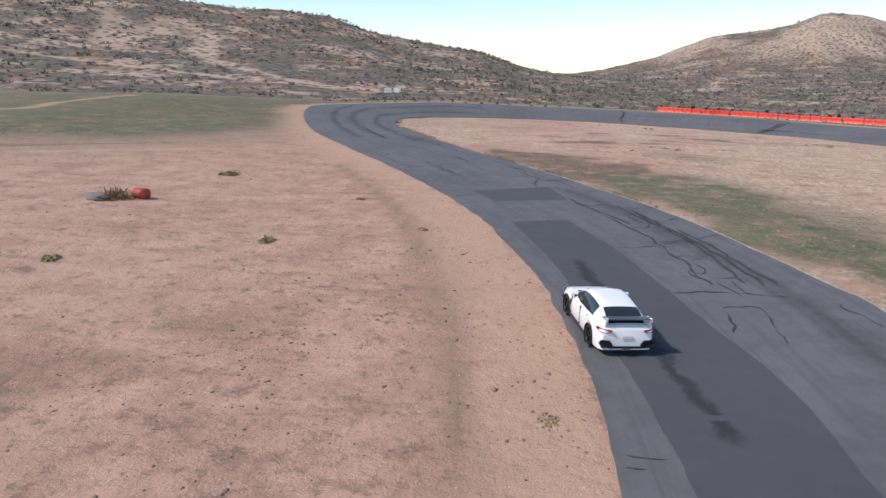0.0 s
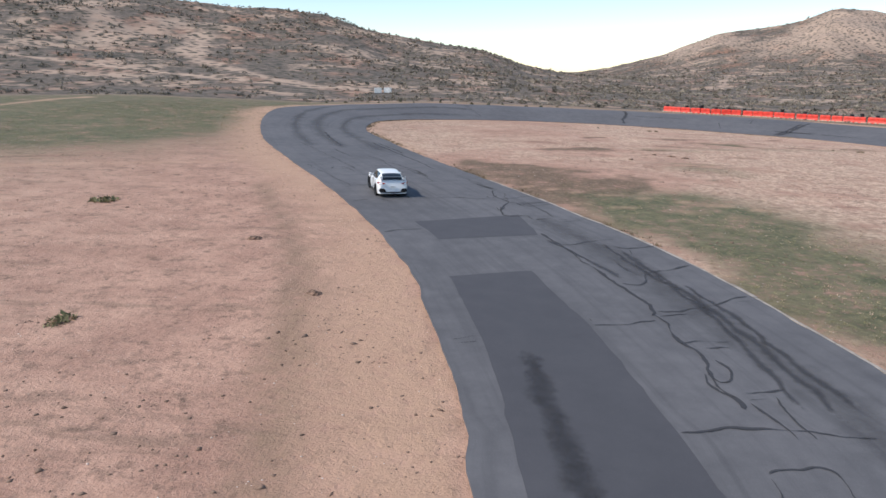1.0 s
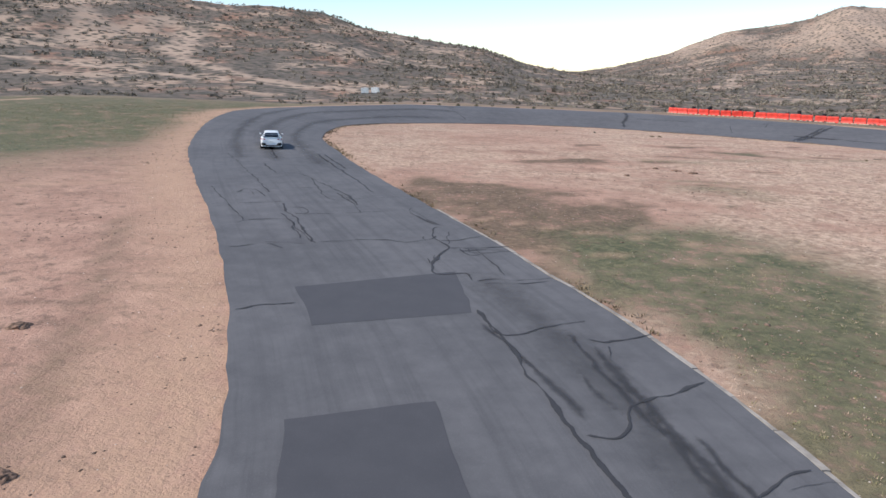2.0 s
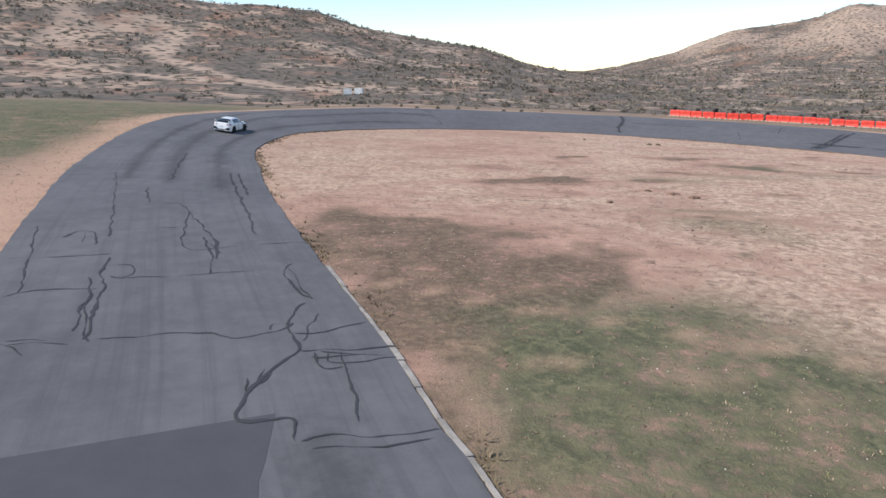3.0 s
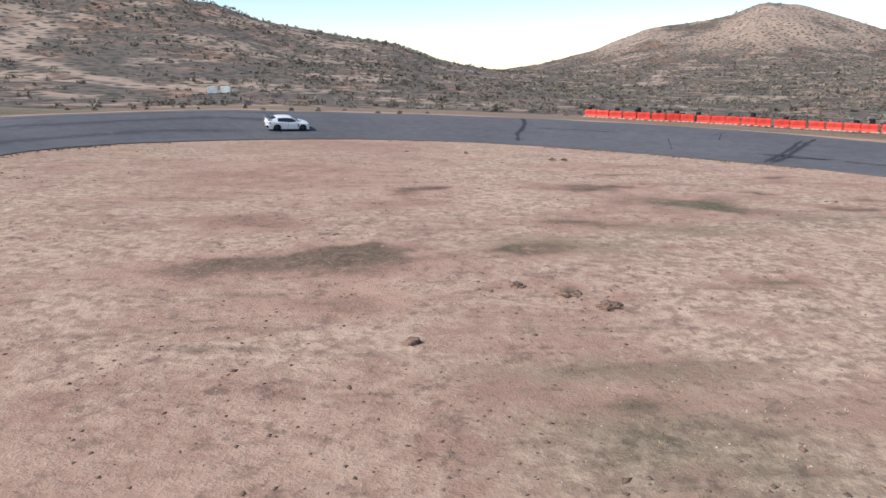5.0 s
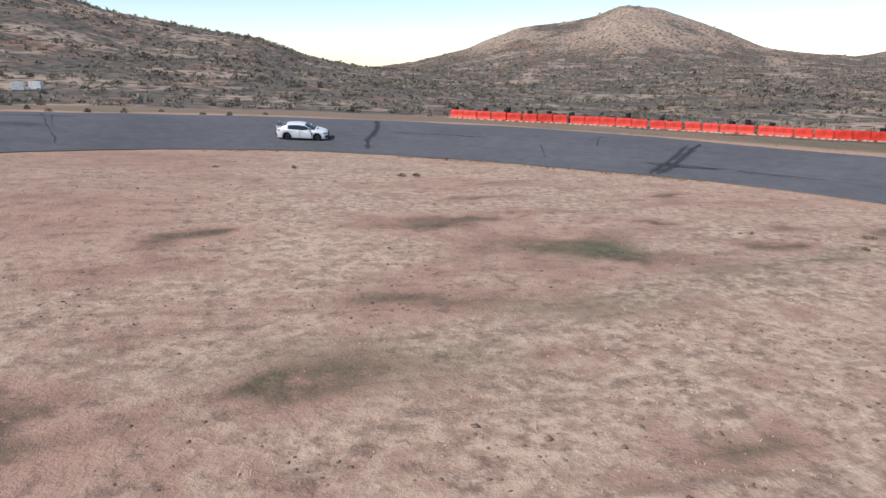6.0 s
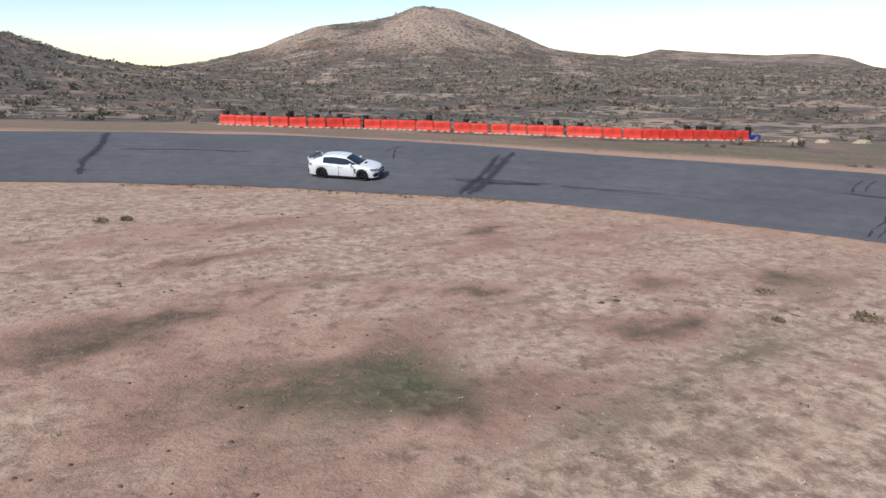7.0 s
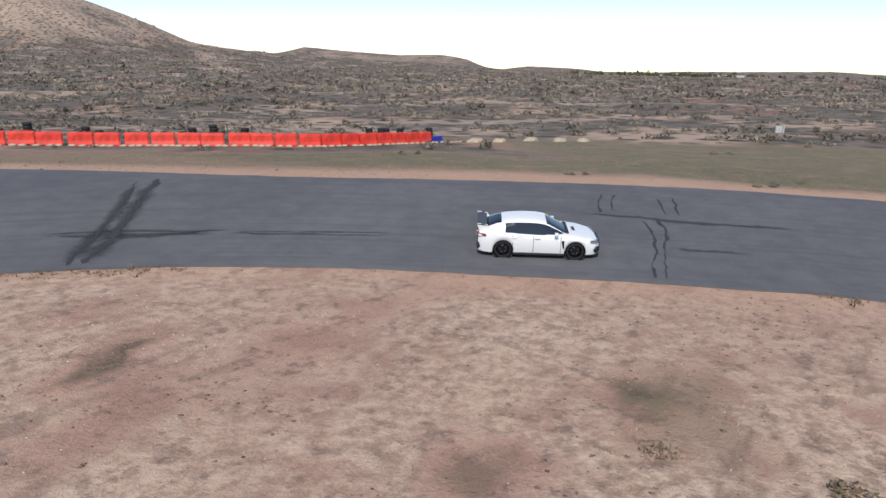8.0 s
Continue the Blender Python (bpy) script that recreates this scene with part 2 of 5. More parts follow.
def ground_height(x, y):
    x, y = np.atleast_1d(x).astype(float), np.atleast_1d(y).astype(float)
    u, v = np.clip(x, -60, 110), np.clip(y, -40, 170) - 30
    z = -0.04654 * u - 0.00282 * v - 2.38e-5 * u * u + 3.13e-5 * u * v - 7.79e-5 * v * v
    u, v = np.clip(x, -10, 90) / 50, (np.clip(y, 15, 135) - 60) / 50
    z += -0.152 + 0.502 * u + 0.761 * v - 0.083 * u * u - 0.213 * u * v - 0.455 * v * v
    near = (np.abs(x - 30) < 130) & (np.abs(y - 60) < 160)
    s = np.full(len(x), 20.0)
    s[near] = side(INNER_LINE, x[near], y[near])
    z += 2.09 * np.maximum(smooth(y, 76, 112) * (0.5 + 0.5 * smooth(x, -26, 2)), smooth(x, 30, 45) * smooth(y, 40, 80)) * smooth(s, -2, 13)
    r, bearing = np.hypot(x - MIDX, y - MIDY), np.degrees(np.arctan2(x - MIDX, y - MIDY))
    for crest, foot, power, beyond, rough, seed in ((NEAR_HILL, 0.30, 1.75, 260, 0.11, 3), (FAR_HILL, 0.42, 1.9, 400, 0.30, 11), (RANGE, 0.7, 1.5, 900, 0.08, 23)):
        top = np.interp(bearing, crest[:, 0], crest[:, 2])
        far = np.interp(bearing, crest[:, 0], crest[:, 1])
        rise = top - z
        k = np.clip((r / far - foot) / (1 - foot), 0, 1) ** power
        k = np.where(r > far, np.exp(-(((r - far) / beyond) ** 2)), k)
        gully = 1 + rough * fractal(x, y, far * 0.10, seed, 5) * np.clip(1 - np.abs(r / far - 0.8) / 0.2, 0, 1)
        z = z + np.where(rise > 0, rise, rise * 0.6) * k * gully
    wild = smooth(r, 90, 190)
    z = z + 1.1 * fractal(x, y, 34, 43, 3) * smooth(r, 230, 360)
    return z + wild * (0.35 * fractal(x, y, 22, 31) + 0.1 * fractal(x, y, 5, 37, 2)) + 0.05 * fractal(x, y, 6, 41, 3) * (1 - smooth(s, -1.6, -0.4) * (1 - smooth(s, 14, 16)))


def height(x, y):
    return float(ground_height(x, y)[0])


def mesh_object(name, verts, faces, material, parent=None, label="", smooth_faces=False):
    me = bpy.data.meshes.new(name)
    me.from_pydata([tuple(v) for v in verts], [], [tuple(f) for f in faces])
    if smooth_faces:
        me.polygons.foreach_set("use_smooth", [True] * len(me.polygons))
    me.materials.append(material)
    ob = new(name, me)
    if parent:
        ob.parent = parent
    if label:
        ob["label"] = label
    return ob


def part(name, bm, material, parent=None, label="", smooth_faces=False):
    me = bpy.data.meshes.new(name)
    bm.normal_update()
    bm.to_mesh(me)
    bm.free()
    if smooth_faces:
        me.polygons.foreach_set("use_smooth", [True] * len(me.polygons))
    me.materials.append(material)
    ob = new(name, me)
    if parent:
        ob.parent = parent
    if label:
        ob["label"] = label
    return ob


def axis_steps(lo, hi, cell, end):
    """Even cells between lo and hi, then ever wider ones out to end on both sides."""
    mid = list(np.arange(lo, hi + cell, cell))
    up, down, d = [], [], 0.0
    while d < end:
        d += max(cell, 0.032 * d)
        up.append(mid[-1] + d)
        down.append(lo - d)
    return np.array(down[::-1] + mid + up)


def blob(x, y, cx, cy, rx, ry, turn=0.0):
    c, s = math.cos(radians(turn)), math.sin(radians(turn))
    u, v = ((x - cx) * c + (y - cy) * s) / rx, (-(x - cx) * s + (y - cy) * c) / ry
    return np.exp(-(u * u + v * v))


def cover(x, y):
    """Green, sand, desert and straw, each between 0 and 1."""
    n = len(x)
    near = (np.abs(x - 30) < 130) & (np.abs(y - 60) < 160)
    s_in, s_out = np.full(n, 60.0), np.full(n, 60.0)
    s_in[near], s_out[near] = side(INNER_LINE, x[near], y[near]), side(OUTER_LINE, x[near], y[near])
    ragged = fractal(x, y, 9, 51)
    infield, outfield = s_in < 0, s_out > 0
    green = np.zeros(n)
    wx, wy = x + 1.3 * fractal(x, y, 3.5, 55) + 0.35 * fractal(x, y, 0.9, 57, 2), y + 1.0 * fractal(x, y, 3.5, 56) + 0.35 * fractal(x, y, 0.9, 58, 2)
    for spot in GREEN:
        green += spot[0] * blob(wx, wy, *spot[1:])
    green += np.where(outfield, smooth(s_out + 1.5 * ragged, 1.5, 5.0) * np.maximum(0.62 * smooth(y, 90, 112), 0.85 * smooth(x, 60, 68)), 0)
    sand = np.where(outfield, 1 - smooth(s_out + 1.2 * ragged, 0.6, 5.5), 0) * 0.9
    sand += np.where(infield, 1 - smooth(-s_in + 0.8 * ragged, 0.3, 2.5), 0) * (0.1 + 0.4 * smooth(y, 60, 80))
    for wide, strong, line in TRACKS:
        sand = np.maximum(sand, strong * (1 - smooth(np.abs(side(np.array(line, float), x, y)) + 0.4 * wide * ragged, 0.35 * wide, wide)))
    outcrop = smooth(fractal(x, y, 46, 71, 5), -0.25, 0.22) * smooth(x, 130, 210) * smooth(ground_height(x, y), 8, 34)
    sand = np.maximum(sand, 0.85 * outcrop)
    r = np.hypot(x - MIDX, y - MIDY)
    wild = np.where(outfield, smooth(s_out + 3 * ragged - 26 * smooth(x, 82, 108), 13.5, 19), 0)
    wild = np.where((x < 0) & (y < 150), smooth(r + 12 * ragged, 118, 150) * outfield, wild)
    # the last term turns the infield paler towards +x, from 16 to 30 m
    straw = np.where(infield, np.clip(0.45 + 0.5 * fractal(x, y, 16, 61) + 0.25 * smooth(-s_in, 2, 14) + 0.55 * smooth(x, 16, 30), 0, 1), 0.25 * smooth(s_out, 6, 20))
    mats = sum(spot[0] * blob(wx, wy, *spot[1:]) for spot in MATS) + 0.2 * np.where(infield, smooth(fractal(x * 0.6, y * 1.5, 4.5, 63), 0.35, 0.9), 0)
    mats = mats * (0.55 + 0.75 * smooth(fractal(x, y, 1.6, 67, 2), -0.4, 0.5))
    for line in RUTS:
        mats = np.maximum(mats, 0.6 * (1 - smooth(np.abs(side(np.array(line, float), x, y)) + 0.25 * ragged, 0.05, 0.85)))
    straw = straw * (1 - np.clip(2 * mats, 0, 1)) - mats
    return np.stack([np.clip(green * (1 - wild), 0, 1), np.clip(sand, 0, 1), np.clip(wild, 0, 1), np.clip(straw, -1, 1)], 1)


# strength, centre, half sizes, turn
GREEN = [
    (0.95, 14.01, 46.41, 3.2, 2.6, 0), (0.85, 17.16, 47.46, 3.5, 2, 0), (0.7, 17.48, 44.83, 2.5, 1.6, 0), (0.8, 12.66, 48.95, 1.8, 1.8, 0), (0.6, 15.54, 52.03, 3.5, 2.5, 0), (0.5, 19.99, 52.57, 3, 2.5, 0), (1.0, 12.92, 48.75, 1.4, 3.2, 0), (1.0, 14.32, 44.42, 1.6, 2.6, 0), (1.0, 15.25, 40.68, 1.6, 2.2, 0), (1.0, 16.01, 37.86, 1.8, 2, 0), (1.0, 16.43, 34.93, 1.8, 2, 0), (0.7, 17.13, 48.27, 2.6, 3.5, 0), (0.6, 19.31, 42.96, 3, 3, 0), (0.6, 18.96, 38.44, 2.5, 2.5, 0),
    (1.1, 12.45, 47.06, 1.2, 1.7, 0), (1.0, 14.64, 47.5, 1.5, 1.1, 0), (0.8, 12.8, 44.26, 1.6, 0.9, 0), (0.6, 16.49, 49.63, 1.8, 1.5, 0), (0.6, 17.78, 45.94, 1.4, 1.0, 0), (0.45, 20.35, 49, 2, 1.2, 0), (0.35, 12.03, 50.36, 2.2, 2.2, 0), (0.5, 14.88, 45.08, 1.4, 0.8, 0), (0.5, 22.58, 59.91, 0.9, 0.5, 0), (0.55, 23.53, 69.25, 3, 0.7, 0), (0.4, 25.31, 63.07, 1.8, 1.0, 0), (0.7, 31.34, 75.91, 0.7, 0.5, 0), (0.5, 35.45, 89.29, 2.2, 0.8, 0), (0.5, 25.87, 84.79, 0.9, 0.5, 0), (0.6, 18.65, 81.19, 0.6, 0.4, 0),
    (0.3, 12, 51.62, 2.4, 1.2, 0),
    (0.9, 19.58, 26.35, 2.2, 7, 5), (0.95, 18.4, 34.13, 2.4, 7, 8), (0.95, 16.67, 41.34, 2.4, 6, 14), (0.5, 23.28, 36.78, 5, 9, 10), (0.5, 25, 24, 5, 10, 10),
    (0.55, 24.25, 65.85, 4, 1.5, 0), (0.8, -46, 70, 18, 18, 0), (0.75, -60, 90, 40, 24, 0), (0.9, -30, 80, 8, 14, 0), (0.6, -34, 105, 14, 30, 0),
    (0.5, -70, 125, 60, 20, 0), (0.95, 35.52, 89.98, 2.4, 1.3, 20), (0.6, 38.25, 86.27, 2.2, 0.9, 10), (0.5, 32.28, 83.79, 3, 1.2, 0), (0.45, 44.27, 87.61, 3.5, 1.0, 0), (0.5, 25.44, 80.14, 3, 1.3, 0), (0.5, 50.63, 91.04, 1.6, 0.9, 0),
]


# mats of dead brown weeds: strength, centre, half sizes, turn
MATS = [
    (0.8, 9.97, 56.62, 3.6, 5, 10), (0.7, 8.29, 52.87, 1.4, 3, 0), (0.8, 11.44, 51.6, 3, 2.5, 10), (0.6, 10.01, 46.08, 0.9, 1.8, 0), (0.6, 11.57, 43.67, 1.2, 1.2, 0), (0.7, 10.1, 52.39, 2.8, 1.8, 10), (0.7, 12.16, 50.02, 2.5, 1.2, 10), (0.5, 14.02, 55.51, 3.5, 2.5, 10), (0.45, 16.98, 59.41, 3.5, 3, 10), (0.45, 7.92, 60.06, 5, 4.5, 10), (0.5, 11.75, 56.1, 4.5, 2, 10), (0.4, 3.28, 65.21, 3, 4, 10), (0.4, 14.18, 55.48, 4, 1.5, 10), (0.35, 15.56, 76.52, 4.5, 2.5, 10), (0.35, 16.46, 72.66, 3.5, 1.2, 10), (0.3, 10.97, 97.67, 6, 4, 10), (0.35, 30.48, 94.26, 4, 2, 10), (0.4, 32.85, 89.23, 4, 1.5, 10), (0.35, 32.7, 105.18, 4, 2, 10), (0.4, 35.57, 87.38, 3, 1.2, 10), (0.35, 45.63, 98.39, 4, 1.5, 10),
    (0.8, 21.21, 93.3, 1.6, 1.0, 0), (0.6, 13.35, 83.55, 2.4, 1.2, 10), (0.9, 24.15, 79.15, 1.3, 0.8, 0), (0.9, 24.57, 73.5, 0.7, 0.4, 0), (0.8, 22.45, 75.12, 0.7, 0.4, 30), (0.7, 31.49, 76.09, 1.6, 0.8, 0), (0.9, 15.94, 77.54, 3, 0.9, 15), (0.7, 12.33, 76.3, 3, 0.6, 10),
    (0.8, 32.18, 95.51, 2.2, 0.9, 20), (0.9, 29.89, 93.82, 1.5, 0.8, 0), (0.6, 43.25, 89.61, 1.5, 0.7, 0), (0.8, 40.07, 93.71, 2, 0.5, 25), (0.8, 50.64, 91.44, 1.5, 0.7, 0), (0.8, 45.75, 93.17, 1.3, 0.6, 0), (0.8, 47.03, 101.13, 1.6, 0.5, 20), (0.7, 49.66, 89.97, 1, 0.5, 0),
    (0.7, 35.78, 90.81, 3, 1.5, 0), (0.5, 28.28, 83.91, 4, 1, 20), (0.5, 18.34, 88.26, 4, 1, 10), (0.5, -7.25, 19.78, 2, 1, 30), (0.5, -11.91, 15.9, 3, 1, 0), (0.4, -13.7, 32.32, 4, 1.2, 20),
    (0.4, 9.97, 56.62, 3.5, 4.5, 12), (0.45, 10.98, 54.87, 2, 3, 12), (0.5, 7.8, 51.29, 0.9, 3, 0), (0.4, 9.63, 48.35, 1.2, 2, 0), (0.35, 11.28, 51.59, 2.5, 2, 12), (0.3, 5.74, 62.33, 2.5, 6, 12), (0.45, 6.79, 59.32, 1.0, 2.5, 0), (0.4, 10.17, 55.54, 1.6, 1.2, 0),
    (0.3, 6.15, 65.17, 2.5, 4, 12), (0.25, 8.07, 61.6, 4, 4, 12), (0.3, 9.12, 55.62, 2.5, 1.5, 12), (0.6, 23.69, 67.68, 1.2, 0.5, 0), (0.5, 24.18, 79.79, 1.6, 0.5, 0), (0.5, 13.39, 85, 1.6, 0.6, 0), (0.5, 16.11, 78.05, 2, 0.6, 12), (0.5, 21.69, 93.56, 1.6, 0.5, 0),
    (0.9, 24.23, 78.89, 1.2, 0.6, 0), (0.9, 21.98, 93.28, 1.4, 0.7, 0), (0.6, 26.1, 84.58, 1.2, 0.5, 0), (0.9, 24.62, 73.49, 0.5, 0.3, 0), (0.8, 24.16, 74.49, 0.5, 0.3, 0), (0.7, 16.16, 76.95, 1.8, 0.6, 0), (0.5, 9.17, 89.31, 2, 0.7, 12), (0.6, 29.16, 80.26, 0.9, 0.4, 0),
    (0.9, 35.29, 90.12, 1.1, 0.5, 0), (0.6, 36.2, 88.41, 1.6, 0.6, 0), (0.7, 33.72, 100.94, 1.4, 0.5, 0), (0.7, 32.28, 95.6, 1.6, 0.5, 0), (0.8, 40.34, 94.24, 0.9, 0.5, 0), (0.7, 29.56, 93.27, 1.0, 0.4, 0), (0.7, 39.88, 94.04, 0.9, 0.5, 0), (0.7, 40.48, 95.02, 0.5, 0.3, 0),
    (0.6, 50.37, 91.65, 1.2, 0.5, 0), (0.6, 43.36, 89.55, 0.7, 0.4, 0), (0.6, 37.72, 94.55, 1.0, 0.4, 0), (0.7, 50.74, 91.5, 0.9, 0.4, 0), (0.6, 46.73, 101.07, 1.6, 0.4, 0), (0.6, 45.91, 93.5, 0.8, 0.4, 0),
]
# bare tracks and scars: half width, strength, line
TRACKS = [
    (1.6, 0.8, [(-56, 78), (-53, 86), (-53.5, 94), (-53, 108), (-56, 125)]), (0.7, 0.5, [(-45, 46), (-33, 50), (-22.85, 56.24), (-12.43, 60.79)]),
    (0.32, 0.6, [(8.28, 54.76), (11.67, 52.93), (15.45, 51.64), (18.36, 50.58), (21.68, 49.31)]), (0.28, 0.4, [(9.85, 49.78), (13.34, 48.66), (16.68, 48.01), (20.2, 46.79)]),
    (9, 1.0, [(-113, 346), (-108, 320), (-97, 281)]), (5, 0.9, [(-97, 281), (-86, 264), (-69, 245), (-52, 227), (-33, 216), (-18, 210)]),
    (9, 0.8, [(-176, 370), (-148, 318), (-138, 292)]), (10, 0.8, [(-140, 322), (-132, 334), (-134, 369)]), (4, 0.9, [(-160, 246), (-125, 238), (-98, 233), (-70, 224), (-35, 211)]),
    (14, 0.8, [(474, 824), (452, 767), (386, 634)]), (12, 0.7, [(381, 704), (330, 600)]), (14, 0.7, [(303, 690), (325, 699)]), (10, 0.7, [(206, 666), (224, 674)]),
    (9, 0.8, [(500, 640), (280, 352)]), (6, 0.7, [(130, 345), (205, 520)]), (12, 0.7, [(300, 786), (328, 774)]), (5, 0.6, [(104, 195), (118, 158), (140, 133), (165, 108)]), (6, 0.6, [(190, 156), (222, 95)]),
]


# weedy wheel ruts beside the track
RUTS = [[(-0.17, 11.59), (-0.06, 14.26), (-0.17, 17.27), (-0.29, 21.07), (-0.88, 26.44), (-2.22, 34.71), (-4.65, 42.38), (-8.43, 52.24)], [(-46, 50), (-33, 55), (-23.77, 60.31)]]


def build_ground():
    xs, ys = axis_steps(-45, 95, 0.75, 4300), axis_steps(0, 150, 0.75, 4300)
    gx, gy = np.meshgrid(xs, ys)
    x, y = gx.ravel(), gy.ravel()
    z = ground_height(x, y)
    nx, ny = len(xs), len(ys)
    base = (np.arange(ny - 1)[:, None] * nx + np.arange(nx - 1)).ravel()
    quads = np.stack([base, base + 1, base + nx + 1, base + nx], 1)
    me = bpy.data.meshes.new("ground")
    me.vertices.add(len(x))
    me.vertices.foreach_set("co", np.stack([x, y, z], 1).ravel())
    me.loops.add(quads.size)
    me.loops.foreach_set("vertex_index", quads.ravel())
    me.polygons.add(len(quads))
    me.polygons.foreach_set("loop_start", np.arange(len(quads)) * 4)
    me.polygons.foreach_set("use_smooth", np.ones(len(quads), bool))
    me.update(calc_edges=True)
    layer = me.attributes.new("cover", "FLOAT_COLOR", "POINT")
    layer.data.foreach_set("color", cover(x, y).ravel())
    me.materials.append(GROUND)
    tagged(new("ground", me), "pinkish dry desert ground with straw and hills", "ground", kind="structure")


def pairs_along(n):
    """Points across the road from the inner to the outer edge, n steps along."""
    a, b = spline(INNER, 0.5), spline(OUTER, 0.5)
    out_b = []
    j = 0
    for p in a:
        near = np.hypot(*(b[j:j + 60] - p).T)
        j = j + int(near.argmin())
        out_b.append(b[j])
    b2 = np.array(out_b)
    for _ in range(20):
        b2[1:-1] = (b2[:-2] + b2[1:-1] * 2 + b2[2:]) / 4
    return a, b2


def build_road():
    a, b = pairs_along(0)
    cols = 14
    pts = np.stack([a + (b - a) * k for k in np.linspace(0, 1, cols)], 1)
    # crumbling edges
    for i in (0, cols - 1):
        q = pts[:, i]
        out = (a - b) / np.linalg.norm(a - b, axis=1)[:, None] * (1 if i == 0 else -1)
        q += out * (0.07 * fractal(q[:, 0], q[:, 1], 1.2, 71, 3))[:, None]
    flat = pts.reshape(-1, 2)
    z = ground_height(flat[:, 0], flat[:, 1]) + 0.07
    verts = [(*p, h) for p, h in zip(flat, z)]
    faces = [(r * cols + c, r * cols + c + 1, (r + 1) * cols + c + 1, (r + 1) * cols + c) for r in range(len(a) - 1) for c in range(cols - 1)]
    # the slab's edges go down into the soil
    for c in (0, cols - 1):
        low = len(verts)
        verts += [(*pts[r, c], z[r * cols + c] - 0.2) for r in range(len(a))]
        for r in range(len(a) - 1):
            f = (r * cols + c, (r + 1) * cols + c, low + r + 1, low + r)
            faces.append(f if c == 0 else f[::-1])
    faces = [f[::-1] for f in faces]
    road = mesh_object("road", verts, faces, ASPHALT)
    s = np.r_[0, np.cumsum(np.hypot(*np.diff((a + b) / 2, axis=0).T))]
    across = np.linspace(0, 1, cols)[None] * np.linalg.norm(b - a, axis=1)[:, None]
    lane = np.zeros((len(verts), 3))
    lane[:len(flat), 0], lane[:len(flat), 1] = across.ravel(), np.repeat(s, cols)
    layer = road.data.attributes.new("lane", "FLOAT_VECTOR", "POINT")
    layer.data.foreach_set("vector", lane.ravel())
    return tagged(road, "grey cracked asphalt race track with a hairpin", "road", kind="structure")


build_ground()
ROAD = build_road()


# ---- what lies on the track ----
def ribbon(name, line, width, material, parent, lift=0.004, ragged=0.35, step=0.25, seed=0, label=""):
    """A thin strip that lies on the road along a line, of uneven width."""
    p = spline(line, step)
    x, y = p[:, 0], p[:, 1]
    d = np.gradient(p, axis=0)
    d /= np.maximum(np.linalg.norm(d, axis=1), 1e-6)[:, None]
    n = np.stack([-d[:, 1], d[:, 0]], 1)
    sway = 0.09 * fractal(x, y, 0.8, 81 + seed, 4)
    half = width / 2 * np.clip(1 + ragged * 1.6 * fractal(x + 50, y, 0.7, 91 + seed, 3), 0.25, 2)
    half[0] = half[-1] = width * 0.1
    p = p + n * sway[:, None]
    flat = (p[:, None] + n[:, None] * (half[:, None] * np.array([-1, 0, 1]))[..., None]).reshape(-1, 2)
    verts = np.c_[flat, ground_height(flat[:, 0], flat[:, 1]) + 0.07 + lift]
    faces = [(3 * i + c, 3 * i + c + 1, 3 * i + c + 4, 3 * i + c + 3) for i in range(len(p) - 1) for c in (0, 1)]
    strip = mesh_object(name, verts, [f[::-1] for f in faces], material, parent, label)
    layer = strip.data.attributes.new("edge", "FLOAT", "POINT")
    fade = np.tile([0.0, 1.0, 0.0], len(p)) * np.repeat(np.minimum(1, np.minimum(np.arange(len(p)), np.arange(len(p))[::-1]) / 2.5), 3)
    layer.data.foreach_set("value", fade)
    return strip


COUNT = [0]


def crack(width, *line):
    COUNT[0] += 1
    ribbon("sealed_crack", line, width * 0.66, SEAL, ROAD, 0.011 + 0.00008 * COUNT[0], 0.6, 0.12, COUNT[0])


def tyre_mark(width, *line):
    COUNT[0] += 1
    ribbon("tyre_mark", line, width * 1.1, RUBBER_MARK, ROAD, 0.0065 + 0.00003 * COUNT[0], 0.25, 0.4, COUNT[0])


def sheet(name, left, right, material, lift, label=""):
    """A patch of new asphalt between two lines, laid on the road."""
    a, b = spline(left, 0.5), spline(right, 0.5)
    n = max(len(a), len(b))
    grow = lambda q: np.stack([np.interp(np.linspace(0, 1, n), np.linspace(0, 1, len(q)), q[:, i]) for i in (0, 1)], 1)
    a, b = grow(a), grow(b)
    cols = 9
    pts = np.stack([a + (b - a) * k for k in np.linspace(0, 1, cols)], 1)
    for i in (0, cols - 1):
        pts[:, i] += 0.05 * np.stack([fractal(pts[:, i, 0], pts[:, i, 1], 0.8, 5, 2), fractal(pts[:, i, 0], pts[:, i, 1], 0.8, 9, 2)], 1)
    flat = pts.reshape(-1, 2)
    z = ground_height(flat[:, 0], flat[:, 1]) + 0.07 + lift
    faces = [(r * cols + c, (r + 1) * cols + c, (r + 1) * cols + c + 1, r * cols + c + 1) for r in range(n - 1) for c in range(cols - 1)]
    return mesh_object(name, [(*p, h) for p, h in zip(flat, z)], [f[::-1] for f in faces], material, ROAD, label)


sheet("asphalt_patch", [(3.19, 34.76), (3.75, 31.64), (4.35, 27.32), (4.72, 20.36), (4.85, 13.52), (3.9, -2), (1.6, -20)], [(6.32, 35.84), (7.5, 30.52), (7.97, 27.24), (8.51, 21.87), (9.08, 16.19), (8.3, 9), (7.4, -4), (5, -22)], PATCH, 0.005, "dark square-cut asphalt patch")
sheet("asphalt_patch", [(1.45, 43.17), (2.18, 41.62), (2.71, 39.96)], [(6.78, 45.52), (7.11, 43.44), (7.33, 41.42)], PATCH, 0.005, "dark square-cut asphalt patch")
